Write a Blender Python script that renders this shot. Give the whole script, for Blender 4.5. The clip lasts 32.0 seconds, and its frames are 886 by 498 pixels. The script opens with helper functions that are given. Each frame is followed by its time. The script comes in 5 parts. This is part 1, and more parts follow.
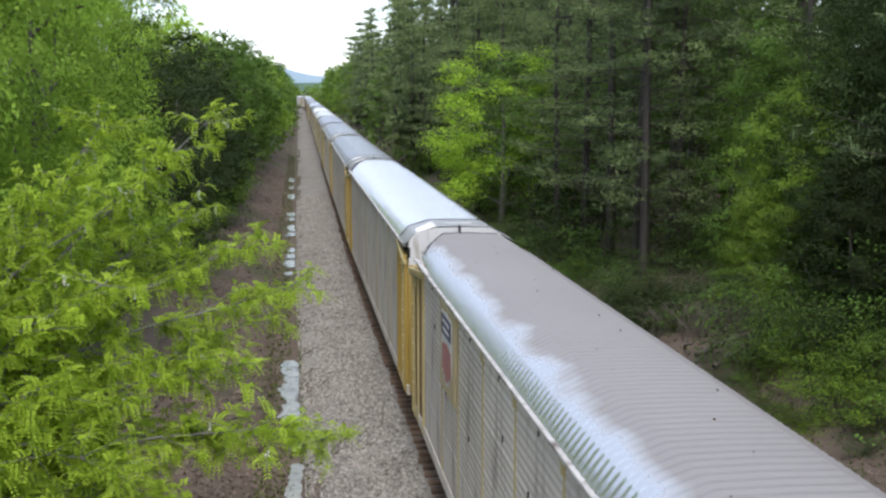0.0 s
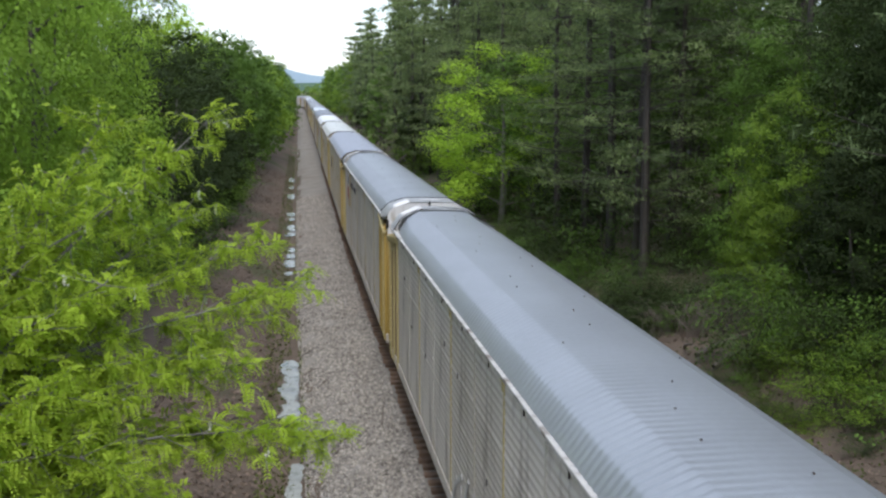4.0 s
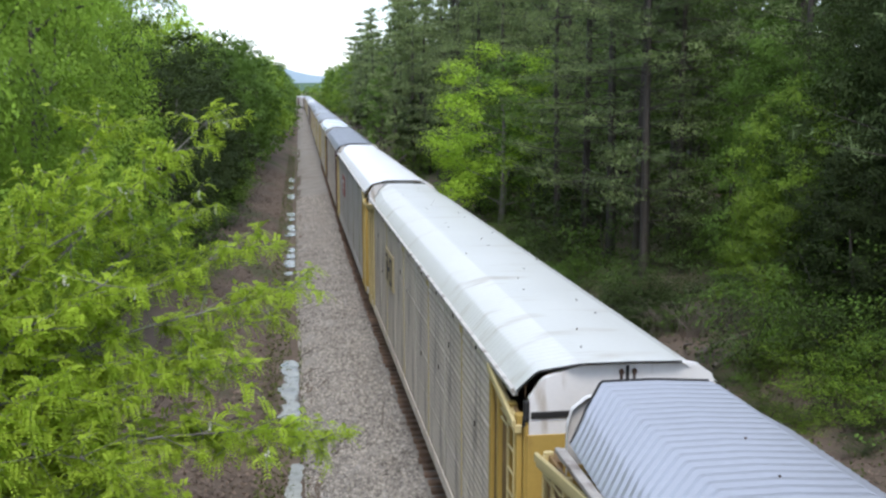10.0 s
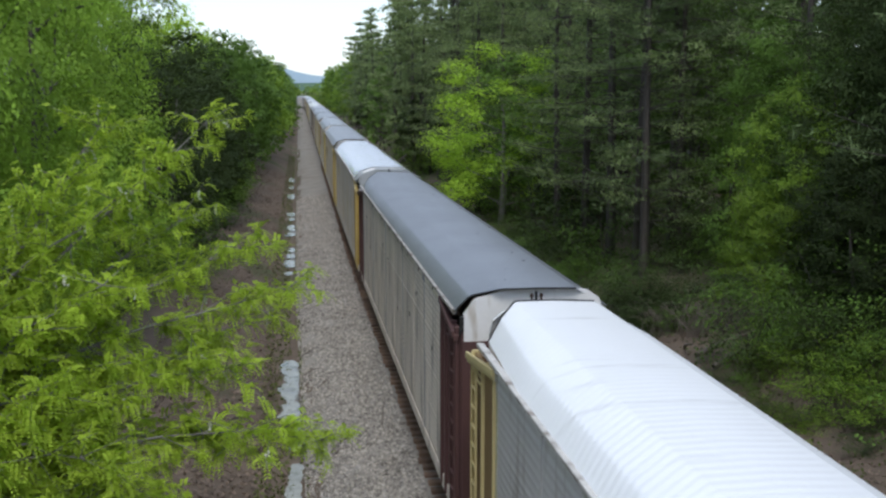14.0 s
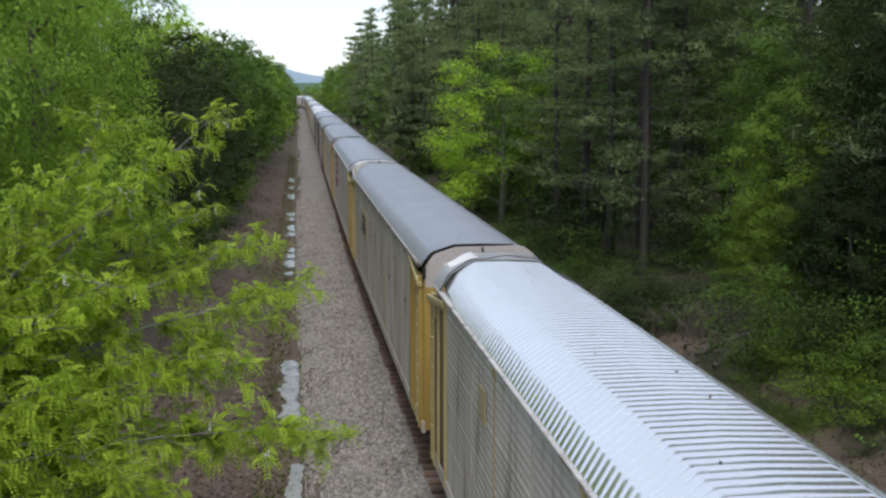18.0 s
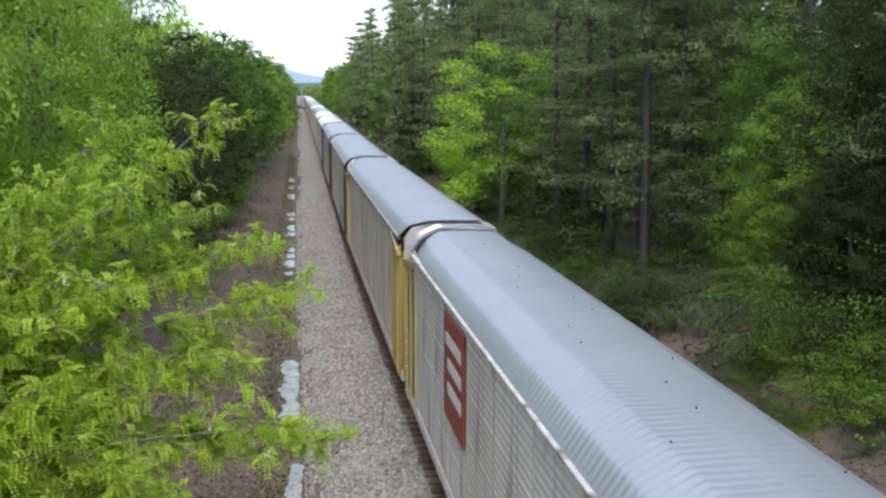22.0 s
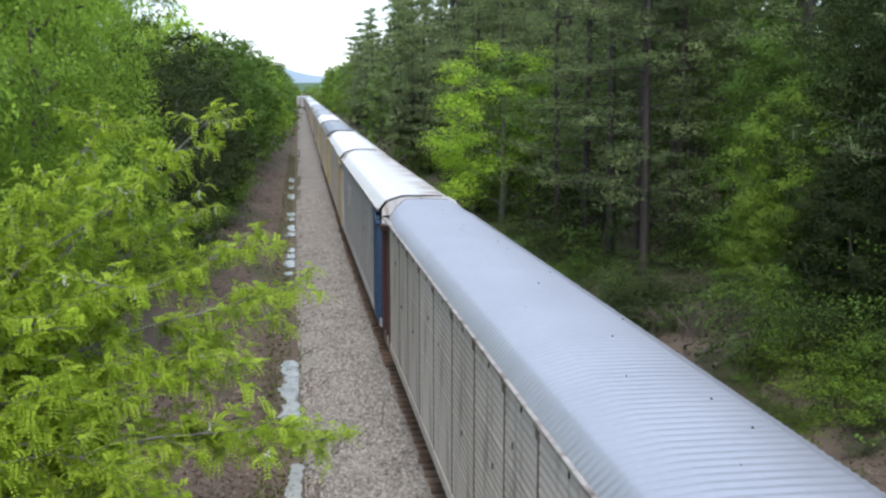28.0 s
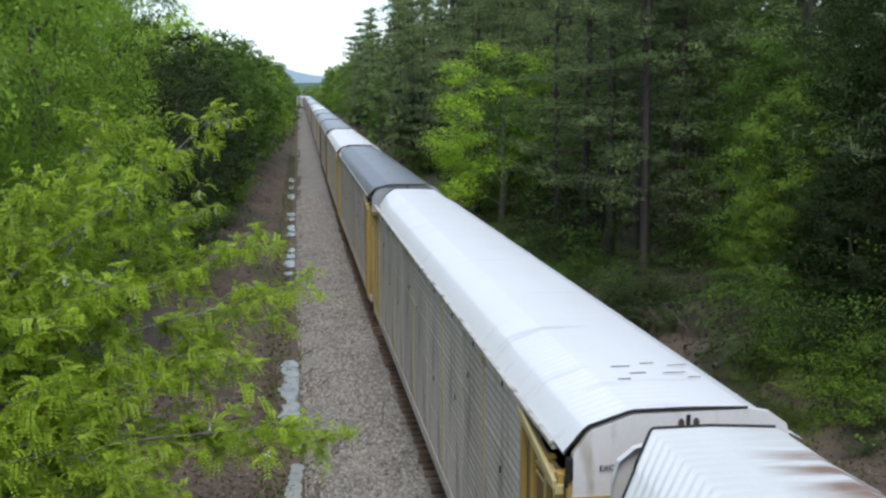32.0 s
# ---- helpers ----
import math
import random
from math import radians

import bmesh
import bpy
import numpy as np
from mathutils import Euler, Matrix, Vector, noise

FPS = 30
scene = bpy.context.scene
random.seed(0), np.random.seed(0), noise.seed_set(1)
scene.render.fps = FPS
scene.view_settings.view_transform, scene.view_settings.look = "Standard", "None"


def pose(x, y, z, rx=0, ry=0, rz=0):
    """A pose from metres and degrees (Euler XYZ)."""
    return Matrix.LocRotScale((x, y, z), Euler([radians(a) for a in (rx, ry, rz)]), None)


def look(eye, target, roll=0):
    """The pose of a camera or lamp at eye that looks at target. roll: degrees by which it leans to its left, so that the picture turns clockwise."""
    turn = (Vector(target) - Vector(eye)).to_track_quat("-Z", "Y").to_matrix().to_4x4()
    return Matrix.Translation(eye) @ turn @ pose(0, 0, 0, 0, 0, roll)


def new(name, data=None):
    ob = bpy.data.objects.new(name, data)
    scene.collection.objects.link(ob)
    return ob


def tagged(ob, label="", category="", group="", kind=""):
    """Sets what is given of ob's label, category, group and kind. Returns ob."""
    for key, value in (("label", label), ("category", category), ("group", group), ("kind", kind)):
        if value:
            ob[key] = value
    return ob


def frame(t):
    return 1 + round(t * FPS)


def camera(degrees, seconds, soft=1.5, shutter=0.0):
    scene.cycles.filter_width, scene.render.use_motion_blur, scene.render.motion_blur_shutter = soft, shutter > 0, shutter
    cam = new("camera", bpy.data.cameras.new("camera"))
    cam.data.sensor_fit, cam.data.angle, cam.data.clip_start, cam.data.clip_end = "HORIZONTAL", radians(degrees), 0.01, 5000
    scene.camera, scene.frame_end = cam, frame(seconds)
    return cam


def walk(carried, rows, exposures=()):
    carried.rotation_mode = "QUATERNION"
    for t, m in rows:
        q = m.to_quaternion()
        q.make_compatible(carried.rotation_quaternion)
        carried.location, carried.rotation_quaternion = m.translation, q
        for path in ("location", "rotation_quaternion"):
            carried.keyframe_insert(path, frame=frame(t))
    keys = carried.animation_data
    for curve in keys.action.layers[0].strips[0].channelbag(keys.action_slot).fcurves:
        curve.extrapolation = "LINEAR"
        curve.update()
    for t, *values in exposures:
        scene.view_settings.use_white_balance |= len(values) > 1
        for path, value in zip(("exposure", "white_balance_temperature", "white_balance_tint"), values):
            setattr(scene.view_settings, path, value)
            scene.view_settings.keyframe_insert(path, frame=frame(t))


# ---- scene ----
cam = camera(47.07, 32.0, soft=2.5)
CAM_POSE = pose(0, 0, 9.513, 80.984, 0, -8.647)
walk(cam, [(0.0, CAM_POSE), (32.0, CAM_POSE)], exposures=[(0.0, 1.05, 6600, 12), (1.0, 0.90, 6600, 12), (2.0, 0.57, 6450, 10), (3.2, 0.72, 6550, 11), (6.0, 1.15, 6460, 12), (7.0, 1.18, 6460, 12), (9.0, 1.15, 6460, 12), (11.0, 0.95, 6460, 12), (13.0, 0.65, 6350, 9), (14.5, 0.68, 6450, 10), (17.0, 0.74, 6650, 11), (18.0, 0.62, 6600, 12), (19.0, 0.92, 6460, 12), (20.0, 1.13, 6460, 12), (21.0, 1.15, 6460, 12), (23.0, 1.20, 6460, 12), (25.0, 1.22, 6460, 12), (28.0, 1.15, 6460, 12), (29.5, 1.08, 6460, 12), (31.0, 0.79, 6500, 10), (32.0, 0.70, 6400, 10)])

# ---- light ----
SUN_ELEVATION, SUN_AZIMUTH = 57.0, 187.0      # degrees; azimuth clockwise from the track's direction
world = bpy.data.worlds.new("world")
scene.world = world
world.use_nodes = True
wt = world.node_tree
sky = wt.nodes.new("ShaderNodeTexSky")
sky.sky_type = "NISHITA"
sky.sun_disc = False
sky.sun_elevation = radians(SUN_ELEVATION)
sky.sun_rotation = radians(SUN_AZIMUTH)
sky.air_density, sky.dust_density, sky.ozone_density = 1.0, 0.7, 1.4
wt.nodes["Background"].inputs[1].default_value = 0.150
veil = wt.nodes.new("ShaderNodeMix")          # a thin even veil of high cloud over the blue
veil.data_type = "RGBA"
veil.inputs[0].default_value = 0.60
veil.inputs[7].default_value = (3.7, 4.15, 4.75, 1)
wt.links.new(sky.outputs[0], veil.inputs[6])
wt.links.new(veil.outputs[2], wt.nodes["Background"].inputs[0])
sun_data = bpy.data.lights.new("sun", "SUN")
sun_data.energy, sun_data.angle, sun_data.color = 1.15, radians(20), (1.0, 0.95, 0.88)
sun = new("sun", sun_data)
_a, _e = radians(SUN_AZIMUTH), radians(SUN_ELEVATION)
sun.matrix_world = look((math.sin(_a) * math.cos(_e) * 100, math.cos(_a) * math.cos(_e) * 100, math.sin(_e) * 100), (0, 0, 0))


# ---- materials ----
def mat(name, color, rough=0.7, metal=0.0, vary=0.15, scale=3.0, grain=40.0, bump=0.2, stain=None, stain_amount=0.0,
        stain_scale=(1.0, 1.0, 1.0), translucent=0.0, per_island=0.0, per_object=0.0, spec=0.5, shoulder=None, stain_from=None):
    m = bpy.data.materials.new(name)
    m.use_nodes = True
    nt = m.node_tree
    nodes, links = nt.nodes, nt.links
    b = nodes["Principled BSDF"]
    b.inputs["Roughness"].default_value = rough
    b.inputs["Metallic"].default_value = metal
    b.inputs["Specular IOR Level"].default_value = spec
    tc = nodes.new("ShaderNodeTexCoord")

    def noise_node(sc, detail=4.0, stretch=None):
        n = nodes.new("ShaderNodeTexNoise")
        n.inputs["Scale"].default_value = sc
        n.inputs["Detail"].default_value = detail
        if stretch:
            mp = nodes.new("ShaderNodeMapping")
            mp.inputs["Scale"].default_value = stretch
            links.new(tc.outputs["Object"], mp.inputs[0])
            links.new(mp.outputs[0], n.inputs["Vector"])
        else:
            links.new(tc.outputs["Object"], n.inputs["Vector"])
        return n

    def mathn(op, a, bb):
        n = nodes.new("ShaderNodeMath")
        n.operation = op
        for i, v in enumerate((a, bb)):
            if isinstance(v, (int, float)):
                n.inputs[i].default_value = v
            else:
                links.new(v, n.inputs[i])
        return n.outputs[0]

    big, small = noise_node(scale), noise_node(grain, 3.0)
    f = mathn("ADD", mathn("MULTIPLY", mathn("SUBTRACT", big.outputs[0], 0.5), 2.6 * vary),
              mathn("MULTIPLY", mathn("SUBTRACT", small.outputs[0], 0.5), 1.8 * vary))
    if per_island:
        g = nodes.new("ShaderNodeNewGeometry")
        f = mathn("ADD", f, mathn("MULTIPLY", mathn("SUBTRACT", g.outputs["Random Per Island"], 0.5), 2 * per_island))
    if per_object:
        oi = nodes.new("ShaderNodeObjectInfo")
        f = mathn("ADD", f, mathn("MULTIPLY", mathn("SUBTRACT", oi.outputs["Random"], 0.5), 2 * per_object))
    f = mathn("MAXIMUM", mathn("ADD", f, 1.0), 0.15)
    mul = nodes.new("ShaderNodeVectorMath")
    mul.operation = "SCALE"
    mul.inputs[0].default_value = color
    links.new(f, mul.inputs["Scale"])
    col = mul.outputs[0]
    if stain:
        sn = noise_node(1.0, 5.0, stain_scale)
        ramp = nodes.new("ShaderNodeMapRange")
        ramp.inputs["From Min"].default_value = 0.62 - 0.3 * stain_amount
        ramp.inputs["From Max"].default_value = 0.80 - 0.3 * stain_amount
        links.new(sn.outputs[0], ramp.inputs[0])
        amount = ramp.outputs[0]
        if stain_from:
            sx = nodes.new("ShaderNodeSeparateXYZ")
            links.new(tc.outputs["Object"], sx.inputs[0])
            away = nodes.new("ShaderNodeMapRange")
            away.inputs["From Min"].default_value, away.inputs["From Max"].default_value = stain_from
            links.new(sx.outputs[0], away.inputs[0])
            patchy = nodes.new("ShaderNodeMapRange")
            patchy.inputs["From Min"].default_value, patchy.inputs["From Max"].default_value = 0.42, 0.58
            links.new(noise_node(1.0, 2.0, (0.3, 0.75, 1)).outputs[0], patchy.inputs[0])
            amount = mathn("MULTIPLY", mathn("MULTIPLY", amount, away.outputs[0]), mathn("ADD", mathn("MULTIPLY", patchy.outputs[0], 0.75), 0.15))
        mix = nodes.new("ShaderNodeMix")
        mix.data_type = "RGBA"
        links.new(amount, mix.inputs[0])
        links.new(col, mix.inputs[6])
        mix.inputs[7].default_value = (*stain, 1)
        col = mix.outputs[2]
    if shoulder:
        # paler, smoother and more metallic towards the -x shoulder, with a noisy edge
        sep = nodes.new("ShaderNodeSeparateXYZ")
        links.new(tc.outputs["Object"], sep.inputs[0])
        edge = mathn("ADD", mathn("MULTIPLY", sep.outputs[0], -1.0), mathn("MULTIPLY", noise_node(1.0, 3.0, (1.2, 0.95, 1)).outputs[0], 0.8))
        mr = nodes.new("ShaderNodeMapRange")
        mr.inputs["From Min"].default_value, mr.inputs["From Max"].default_value = 1.28, 1.62
        links.new(edge, mr.inputs[0])
        mix2 = nodes.new("ShaderNodeMix")
        mix2.data_type = "RGBA"
        links.new(mr.outputs[0], mix2.inputs[0])
        links.new(col, mix2.inputs[6])
        mix2.inputs[7].default_value = (*shoulder, 1)
        col = mix2.outputs[2]
        links.new(mathn("MULTIPLY", mr.outputs[0], 0.75), b.inputs["Metallic"])
        links.new(mathn("SUBTRACT", rough, mathn("MULTIPLY", mr.outputs[0], 0.3)), b.inputs["Roughness"])
    links.new(col, b.inputs["Base Color"])
    if bump:
        bn = nodes.new("ShaderNodeBump")
        bn.inputs["Strength"].default_value = bump
        bn.inputs["Distance"].default_value = 0.02
        links.new(small.outputs[0], bn.inputs["Height"])
        links.new(bn.outputs[0], b.inputs["Normal"])
    if translucent:
        t = nodes.new("ShaderNodeBsdfTranslucent")
        links.new(col, t.inputs[0])
        ms = nodes.new("ShaderNodeMixShader")
        ms.inputs[0].default_value = translucent
        links.new(b.outputs[0], ms.inputs[1])
        links.new(t.outputs[0], ms.inputs[2])
        links.new(ms.outputs[0], nodes["Material Output"].inputs[0])
    return m


BLACK = (0.012, 0.012, 0.012)
RUST = (0.16, 0.07, 0.035)
DIRT = (0.27, 0.235, 0.20)
M = {}
# roofs
M["roof_white"] = mat("white_roof_paint", (0.80, 0.81, 0.825), 0.36, 0, 0.03, 0.6, 12, 0.05, (0.6, 0.6, 0.6), 0.05, (0.5, 3.0, 1))
M["roof_silver"] = mat("bright_galvanized_roof", (0.97, 0.965, 0.96), 0.16, 0.90, 0.02, 0.8, 15, 0.03)
M["roof_grey"] = mat("grey_galvanized_roof", (0.37, 0.39, 0.415), 0.40, 0.50, 0.10, 0.5, 10, 0.06)
M["roof_blue"] = mat("pale_galvanized_roof", (0.42, 0.44, 0.49), 0.40, 0.50, 0.08, 0.5, 10, 0.06)
M["roof_dark"] = mat("dark_weathered_roof", (0.27, 0.285, 0.31), 0.36, 0.5, 0.12, 0.5, 10, 0.06)
M["roof_tan"] = mat("dusty_galvanized_roof", (0.26, 0.242, 0.235), 0.5, 0.0, 0.06, 0.35, 14, 0.06, shoulder=(0.62, 0.635, 0.67))
M["roof_cream"] = mat("cream_roof_paint", (0.60, 0.615, 0.59), 0.36, 0, 0.05, 0.5, 12, 0.05, (0.45, 0.43, 0.38), 0.15, (0.6, 2.0, 1))
M["roof_rusty"] = mat("rust_streaked_white_roof", (0.68, 0.70, 0.695), 0.5, 0, 0.06, 0.5, 12, 0.05, (0.22, 0.125, 0.08), 0.85, (0.9, 7.0, 1), stain_from=(-0.1, 0.55))
# sides
M["side_grey"] = mat("grey_galvanized_panel", (0.60, 0.55, 0.49), 0.5, 0.06, 0.12, 0.5, 9, 0.08, DIRT, 0.26, (1, 2.4, 0.4), per_object=0.10)
M["side_brown"] = mat("dusty_galvanized_panel", (0.60, 0.53, 0.45), 0.6, 0.04, 0.12, 0.5, 9, 0.08, DIRT, 0.30, (1, 2.4, 0.4), per_object=0.10)
M["side_blue"] = mat("bluish_galvanized_panel", (0.48, 0.47, 0.455), 0.5, 0.08, 0.08, 0.5, 9, 0.08, DIRT, 0.2, (1, 2.4, 0.4), per_object=0.08)
M["side_light"] = mat("light_galvanized_panel", (0.64, 0.59, 0.53), 0.5, 0.06, 0.10, 0.5, 9, 0.08, DIRT, 0.24, (1, 2.4, 0.4), per_object=0.08)
# trim
M["yellow"] = mat("faded_yellow_paint", (0.43, 0.295, 0.075), 0.55, 0, 0.12, 1.2, 20, 0.1, RUST, 0.16, (1.5, 1.5, 0.5))
M["cream"] = mat("pale_yellow_paint", (0.52, 0.43, 0.21), 0.55, 0, 0.12, 1.2, 20, 0.1, (0.25, 0.2, 0.12), 0.15, (1.5, 1.5, 0.5))
M["stripe"] = mat("worn_yellow_green_stripe", (0.34, 0.33, 0.20), 0.6, 0, 0.15, 1.2, 20, 0.1, (0.40, 0.40, 0.39), 0.35, (1.5, 1.5, 0.7))
# rusty yellow, darkened to paint in the shade of the recess between posts
M["rust_shade_sheet"] = mat("rusty_shaded_pocket_sheet", (0.20, 0.125, 0.05), 0.7, 0, 0.2, 1.2, 14, 0.1, (0.09, 0.05, 0.03), 0.4, (1.5, 1.5, 0.5))
M["pale_post"] = mat("pale_weathered_post", (0.56, 0.53, 0.45), 0.6, 0.05, 0.12, 1.2, 20, 0.1, DIRT, 0.25, (1.5, 1.5, 0.5))
M["maroon"] = mat("brown_paint", (0.085, 0.040, 0.038), 0.6, 0, 0.15, 1.2, 20, 0.1, (0.05, 0.03, 0.03), 0.2, (1.5, 1.5, 0.5))
M["blue"] = mat("dark_blue_paint", (0.045, 0.085, 0.16), 0.5, 0, 0.15, 1.2, 20, 0.1, (0.03, 0.04, 0.06), 0.2, (1.5, 1.5, 0.5))
M["greypost"] = mat("galvanized_post", (0.33, 0.33, 0.33), 0.55, 0.3, 0.12, 1.2, 20, 0.1, DIRT, 0.2, (1.5, 1.5, 0.5))
M["post_brown"] = mat("dull_brown_post_paint", (0.19, 0.145, 0.125), 0.6, 0.1, 0.15, 1.2, 20, 0.1, (0.10, 0.07, 0.06), 0.2, (1.5, 1.5, 0.5))
M["end_white"] = mat("white_end_paint", (0.70, 0.69, 0.68), 0.55, 0, 0.07, 1.6, 14, 0.05, (0.42, 0.37, 0.31), 0.24, (3.5, 1, 0.9))
M["end_beige"] = mat("dusty_beige_end_paint", (0.512, 0.466, 0.436), 0.6, 0, 0.08, 0.8, 12, 0.05, (0.36, 0.30, 0.24), 0.2, (2.5, 1, 0.6))
M["end_silver"] = mat("galvanized_end", (0.52, 0.54, 0.56), 0.45, 0.5, 0.08, 0.8, 12, 0.05, (0.35, 0.33, 0.30), 0.15, (2.5, 1, 0.6))
M["black"] = mat("black_rubber", BLACK, 0.7, 0, 0.2, 3, 30, 0.1)
M["flash"] = mat("white_flashing", (0.52, 0.50, 0.47), 0.6, 0.05, 0.25, 2, 20, 0.05, (0.15, 0.12, 0.095), 0.38, (1, 2.2, 9))
M["flash_dull"] = mat("dull_stained_flashing", (0.36, 0.335, 0.305), 0.65, 0.05, 0.3, 2, 20, 0.05, (0.13, 0.10, 0.085), 0.5, (1, 2.2, 9))
M["steel"] = mat("dark_underframe_steel", (0.06, 0.05, 0.045), 0.7, 0.3, 0.2, 2, 20, 0.15, RUST, 0.25, (1.5, 1.5, 1.5))
M["rail"] = mat("rail_steel", (0.22, 0.18, 0.15), 0.4, 0.8, 0.15, 2, 30, 0.1)
M["tie"] = mat("creosoted_timber", (0.165, 0.105, 0.070), 0.85, 0, 0.25, 4, 40, 0.4, per_object=0.25)
M["ballast"] = mat("ballast_bed", (0.250, 0.230, 0.205), 0.9, 0, 0.28, 0.5, 11, 1.0, (0.17, 0.13, 0.11), 0.14, (0.25, 0.12, 1))
M["stone"] = mat("crushed_stone", (0.305, 0.280, 0.250), 0.85, 0, 0.2, 0.6, 20, 0.3, per_island=0.55)
M["crib"] = mat("rust_stained_stone", (0.16, 0.115, 0.085), 0.9, 0, 0.2, 0.6, 20, 0.3, per_island=0.5)
M["red"] = mat("faded_red_paint", (0.30, 0.055, 0.04), 0.6, 0, 0.12, 2, 20, 0.05)
M["plaque"] = mat("cream_sign_paint", (0.50, 0.41, 0.24), 0.6, 0, 0.1, 2, 20, 0.05)
M["emblem_blue"] = mat("faded_dark_blue_sign_paint", (0.05, 0.05, 0.12), 0.6, 0, 0.1, 2, 20, 0.05)
M["graffiti"] = mat("faded_pale_spray_paint", (0.50, 0.48, 0.47), 0.6, 0, 0.2, 2, 12, 0)
M["graffiti_violet"] = mat("faded_violet_spray_paint", (0.27, 0.25, 0.36), 0.6, 0, 0.35, 1.5, 9, 0)
M["ink"] = mat("dark_lettering", (0.035, 0.03, 0.045), 0.6, 0, 0.1, 4, 20, 0)
M["white_sign"] = mat("white_sign_paint", (0.62, 0.62, 0.60), 0.6, 0, 0.08, 3, 20, 0)
M["hood_sheet"] = mat("dull_grey_hood_sheet", (0.42, 0.42, 0.42), 0.45, 0.35, 0.10, 1.5, 12, 0.05, (0.28, 0.27, 0.26), 0.2, (2, 2, 1))
M["white_flap"] = mat("white_sheet_metal", (0.78, 0.78, 0.77), 0.4, 0.2, 0.03, 2, 20, 0)
# nature
M["soil"] = mat("ground_soil", (0.125, 0.094, 0.070), 0.95, 0, 0.35, 0.25, 2.2, 0.7, (0.055, 0.075, 0.022), 0.30, (0.22, 0.12, 0.5))
M["litter"] = mat("dead_leaves", (0.16, 0.118, 0.09), 0.9, 0, 0.25, 1, 15, 0.1, per_island=0.35)
M["grass"] = mat("ditch_grass", (0.10, 0.125, 0.03), 0.8, 0, 0.25, 1, 15, 0.0, translucent=0.25, per_island=0.5)
M["weed"] = mat("low_green_weeds", (0.070, 0.105, 0.020), 0.7, 0, 0.3, 0.5, 10, 0.0, translucent=0.3, per_island=0.3, spec=0.1)
M["bark"] = mat("brown_bark", (0.058, 0.050, 0.043), 0.9, 0, 0.3, 3, 18, 0.6)
M["bark_grey"] = mat("grey_bark", (0.17, 0.16, 0.14), 0.9, 0, 0.25, 3, 18, 0.5)
M["leaf"] = mat("fresh_green_leaves", (0.175, 0.275, 0.036), 0.55, 0, 0.34, 0.35, 3, 0, translucent=0.30, per_island=0.09, per_object=0.20, spec=0.12)
M["leaf_dark"] = mat("deep_green_leaves", (0.105, 0.185, 0.034), 0.55, 0, 0.34, 0.35, 3, 0, translucent=0.26, per_island=0.09, per_object=0.24, spec=0.12)
# for dark evergreens, and for undergrowth with the wood's shade painted in
M["leaf_cedar_shade"] = mat("dark_evergreen_and_shade_foliage", (0.046, 0.070, 0.022), 0.6, 0, 0.34, 0.35, 3, 0, translucent=0.14, per_island=0.12, per_object=0.15, spec=0.12)
# the evergreen colour above at 0.55 of its strength
M["leaf_evergreen_deep"] = mat("darkest_evergreen_leaves", (0.0253, 0.0385, 0.0121), 0.6, 0, 0.34, 0.35, 3, 0, translucent=0.14, per_island=0.12, per_object=0.15, spec=0.12)
M["leaf_vivid"] = mat("vivid_green_leaves", (0.215, 0.345, 0.045), 0.55, 0, 0.34, 0.35, 3, 0, translucent=0.34, per_island=0.09, per_object=0.2, spec=0.12)
M["leaf_lime"] = mat("lime_green_leaves", (0.37, 0.56, 0.060), 0.55, 0, 0.15, 0.35, 3, 0, translucent=0.42, per_island=0.09, per_object=0.12, spec=0.12)
M["leaf_locust"] = mat("yellow_green_locust_leaves", (0.37, 0.50, 0.055), 0.55, 0, 0.2, 0.5, 3, 0, translucent=0.42, per_island=0.2, spec=0.12)
M["needle"] = mat("pine_needles", (0.135, 0.188, 0.080), 0.6, 0, 0.3, 0.35, 3, 0, translucent=0.36, per_island=0.09, per_object=0.22, spec=0.12)
M["needle_light"] = mat("olive_pine_needles", (0.205, 0.270, 0.108), 0.6, 0, 0.3, 0.35, 3, 0, translucent=0.35, per_island=0.09, per_object=0.22, spec=0.12)
M["blossom"] = mat("white_blossom", (0.62, 0.62, 0.50), 0.7, 0, 0.1, 3, 20, 0, translucent=0.3)
M["deadwood"] = mat("bleached_deadwood", (0.16, 0.135, 0.115), 0.9, 0, 0.2, 2, 20, 0.4)
# the air's haze is painted into this ridge's pale blue base colour
M["far_hill"] = mat("haze_tinted_hill", (0.30, 0.40, 0.48), 1.0, 0, 0.06, 0.004, 0.05, 0)
M["near_hill"] = mat("distant_green_hill", (0.10, 0.165, 0.115), 1.0, 0, 0.2, 0.02, 0.1, 0)
M["water"] = mat("still_ditch_water", (0.25, 0.25, 0.20), 0.22, 0, 0.35, 1.6, 6, 0.0, (0.06, 0.08, 0.03), 0.3, (2.0, 1.2, 1), spec=0.6)


# ---- mesh helpers ----
def grid_mesh(name, verts, quads, smooth=False):
    """A mesh from an (n, 3) array of points and an (m, 4) array of corners."""
    verts, quads = np.asarray(verts, dtype=np.float32), np.asarray(quads, dtype=np.int32)
    k = quads.shape[1]
    me = bpy.data.meshes.new(name)
    me.vertices.add(len(verts))
    me.vertices.foreach_set("co", verts.ravel())
    me.loops.add(quads.size)
    me.loops.foreach_set("vertex_index", quads.ravel())
    me.polygons.add(len(quads))
    me.polygons.foreach_set("loop_start", np.arange(0, quads.size, k, dtype=np.int32))
    me.update(calc_edges=True)
    if smooth:
        me.polygons.foreach_set("use_smooth", np.ones(len(quads), dtype=bool))
    return me


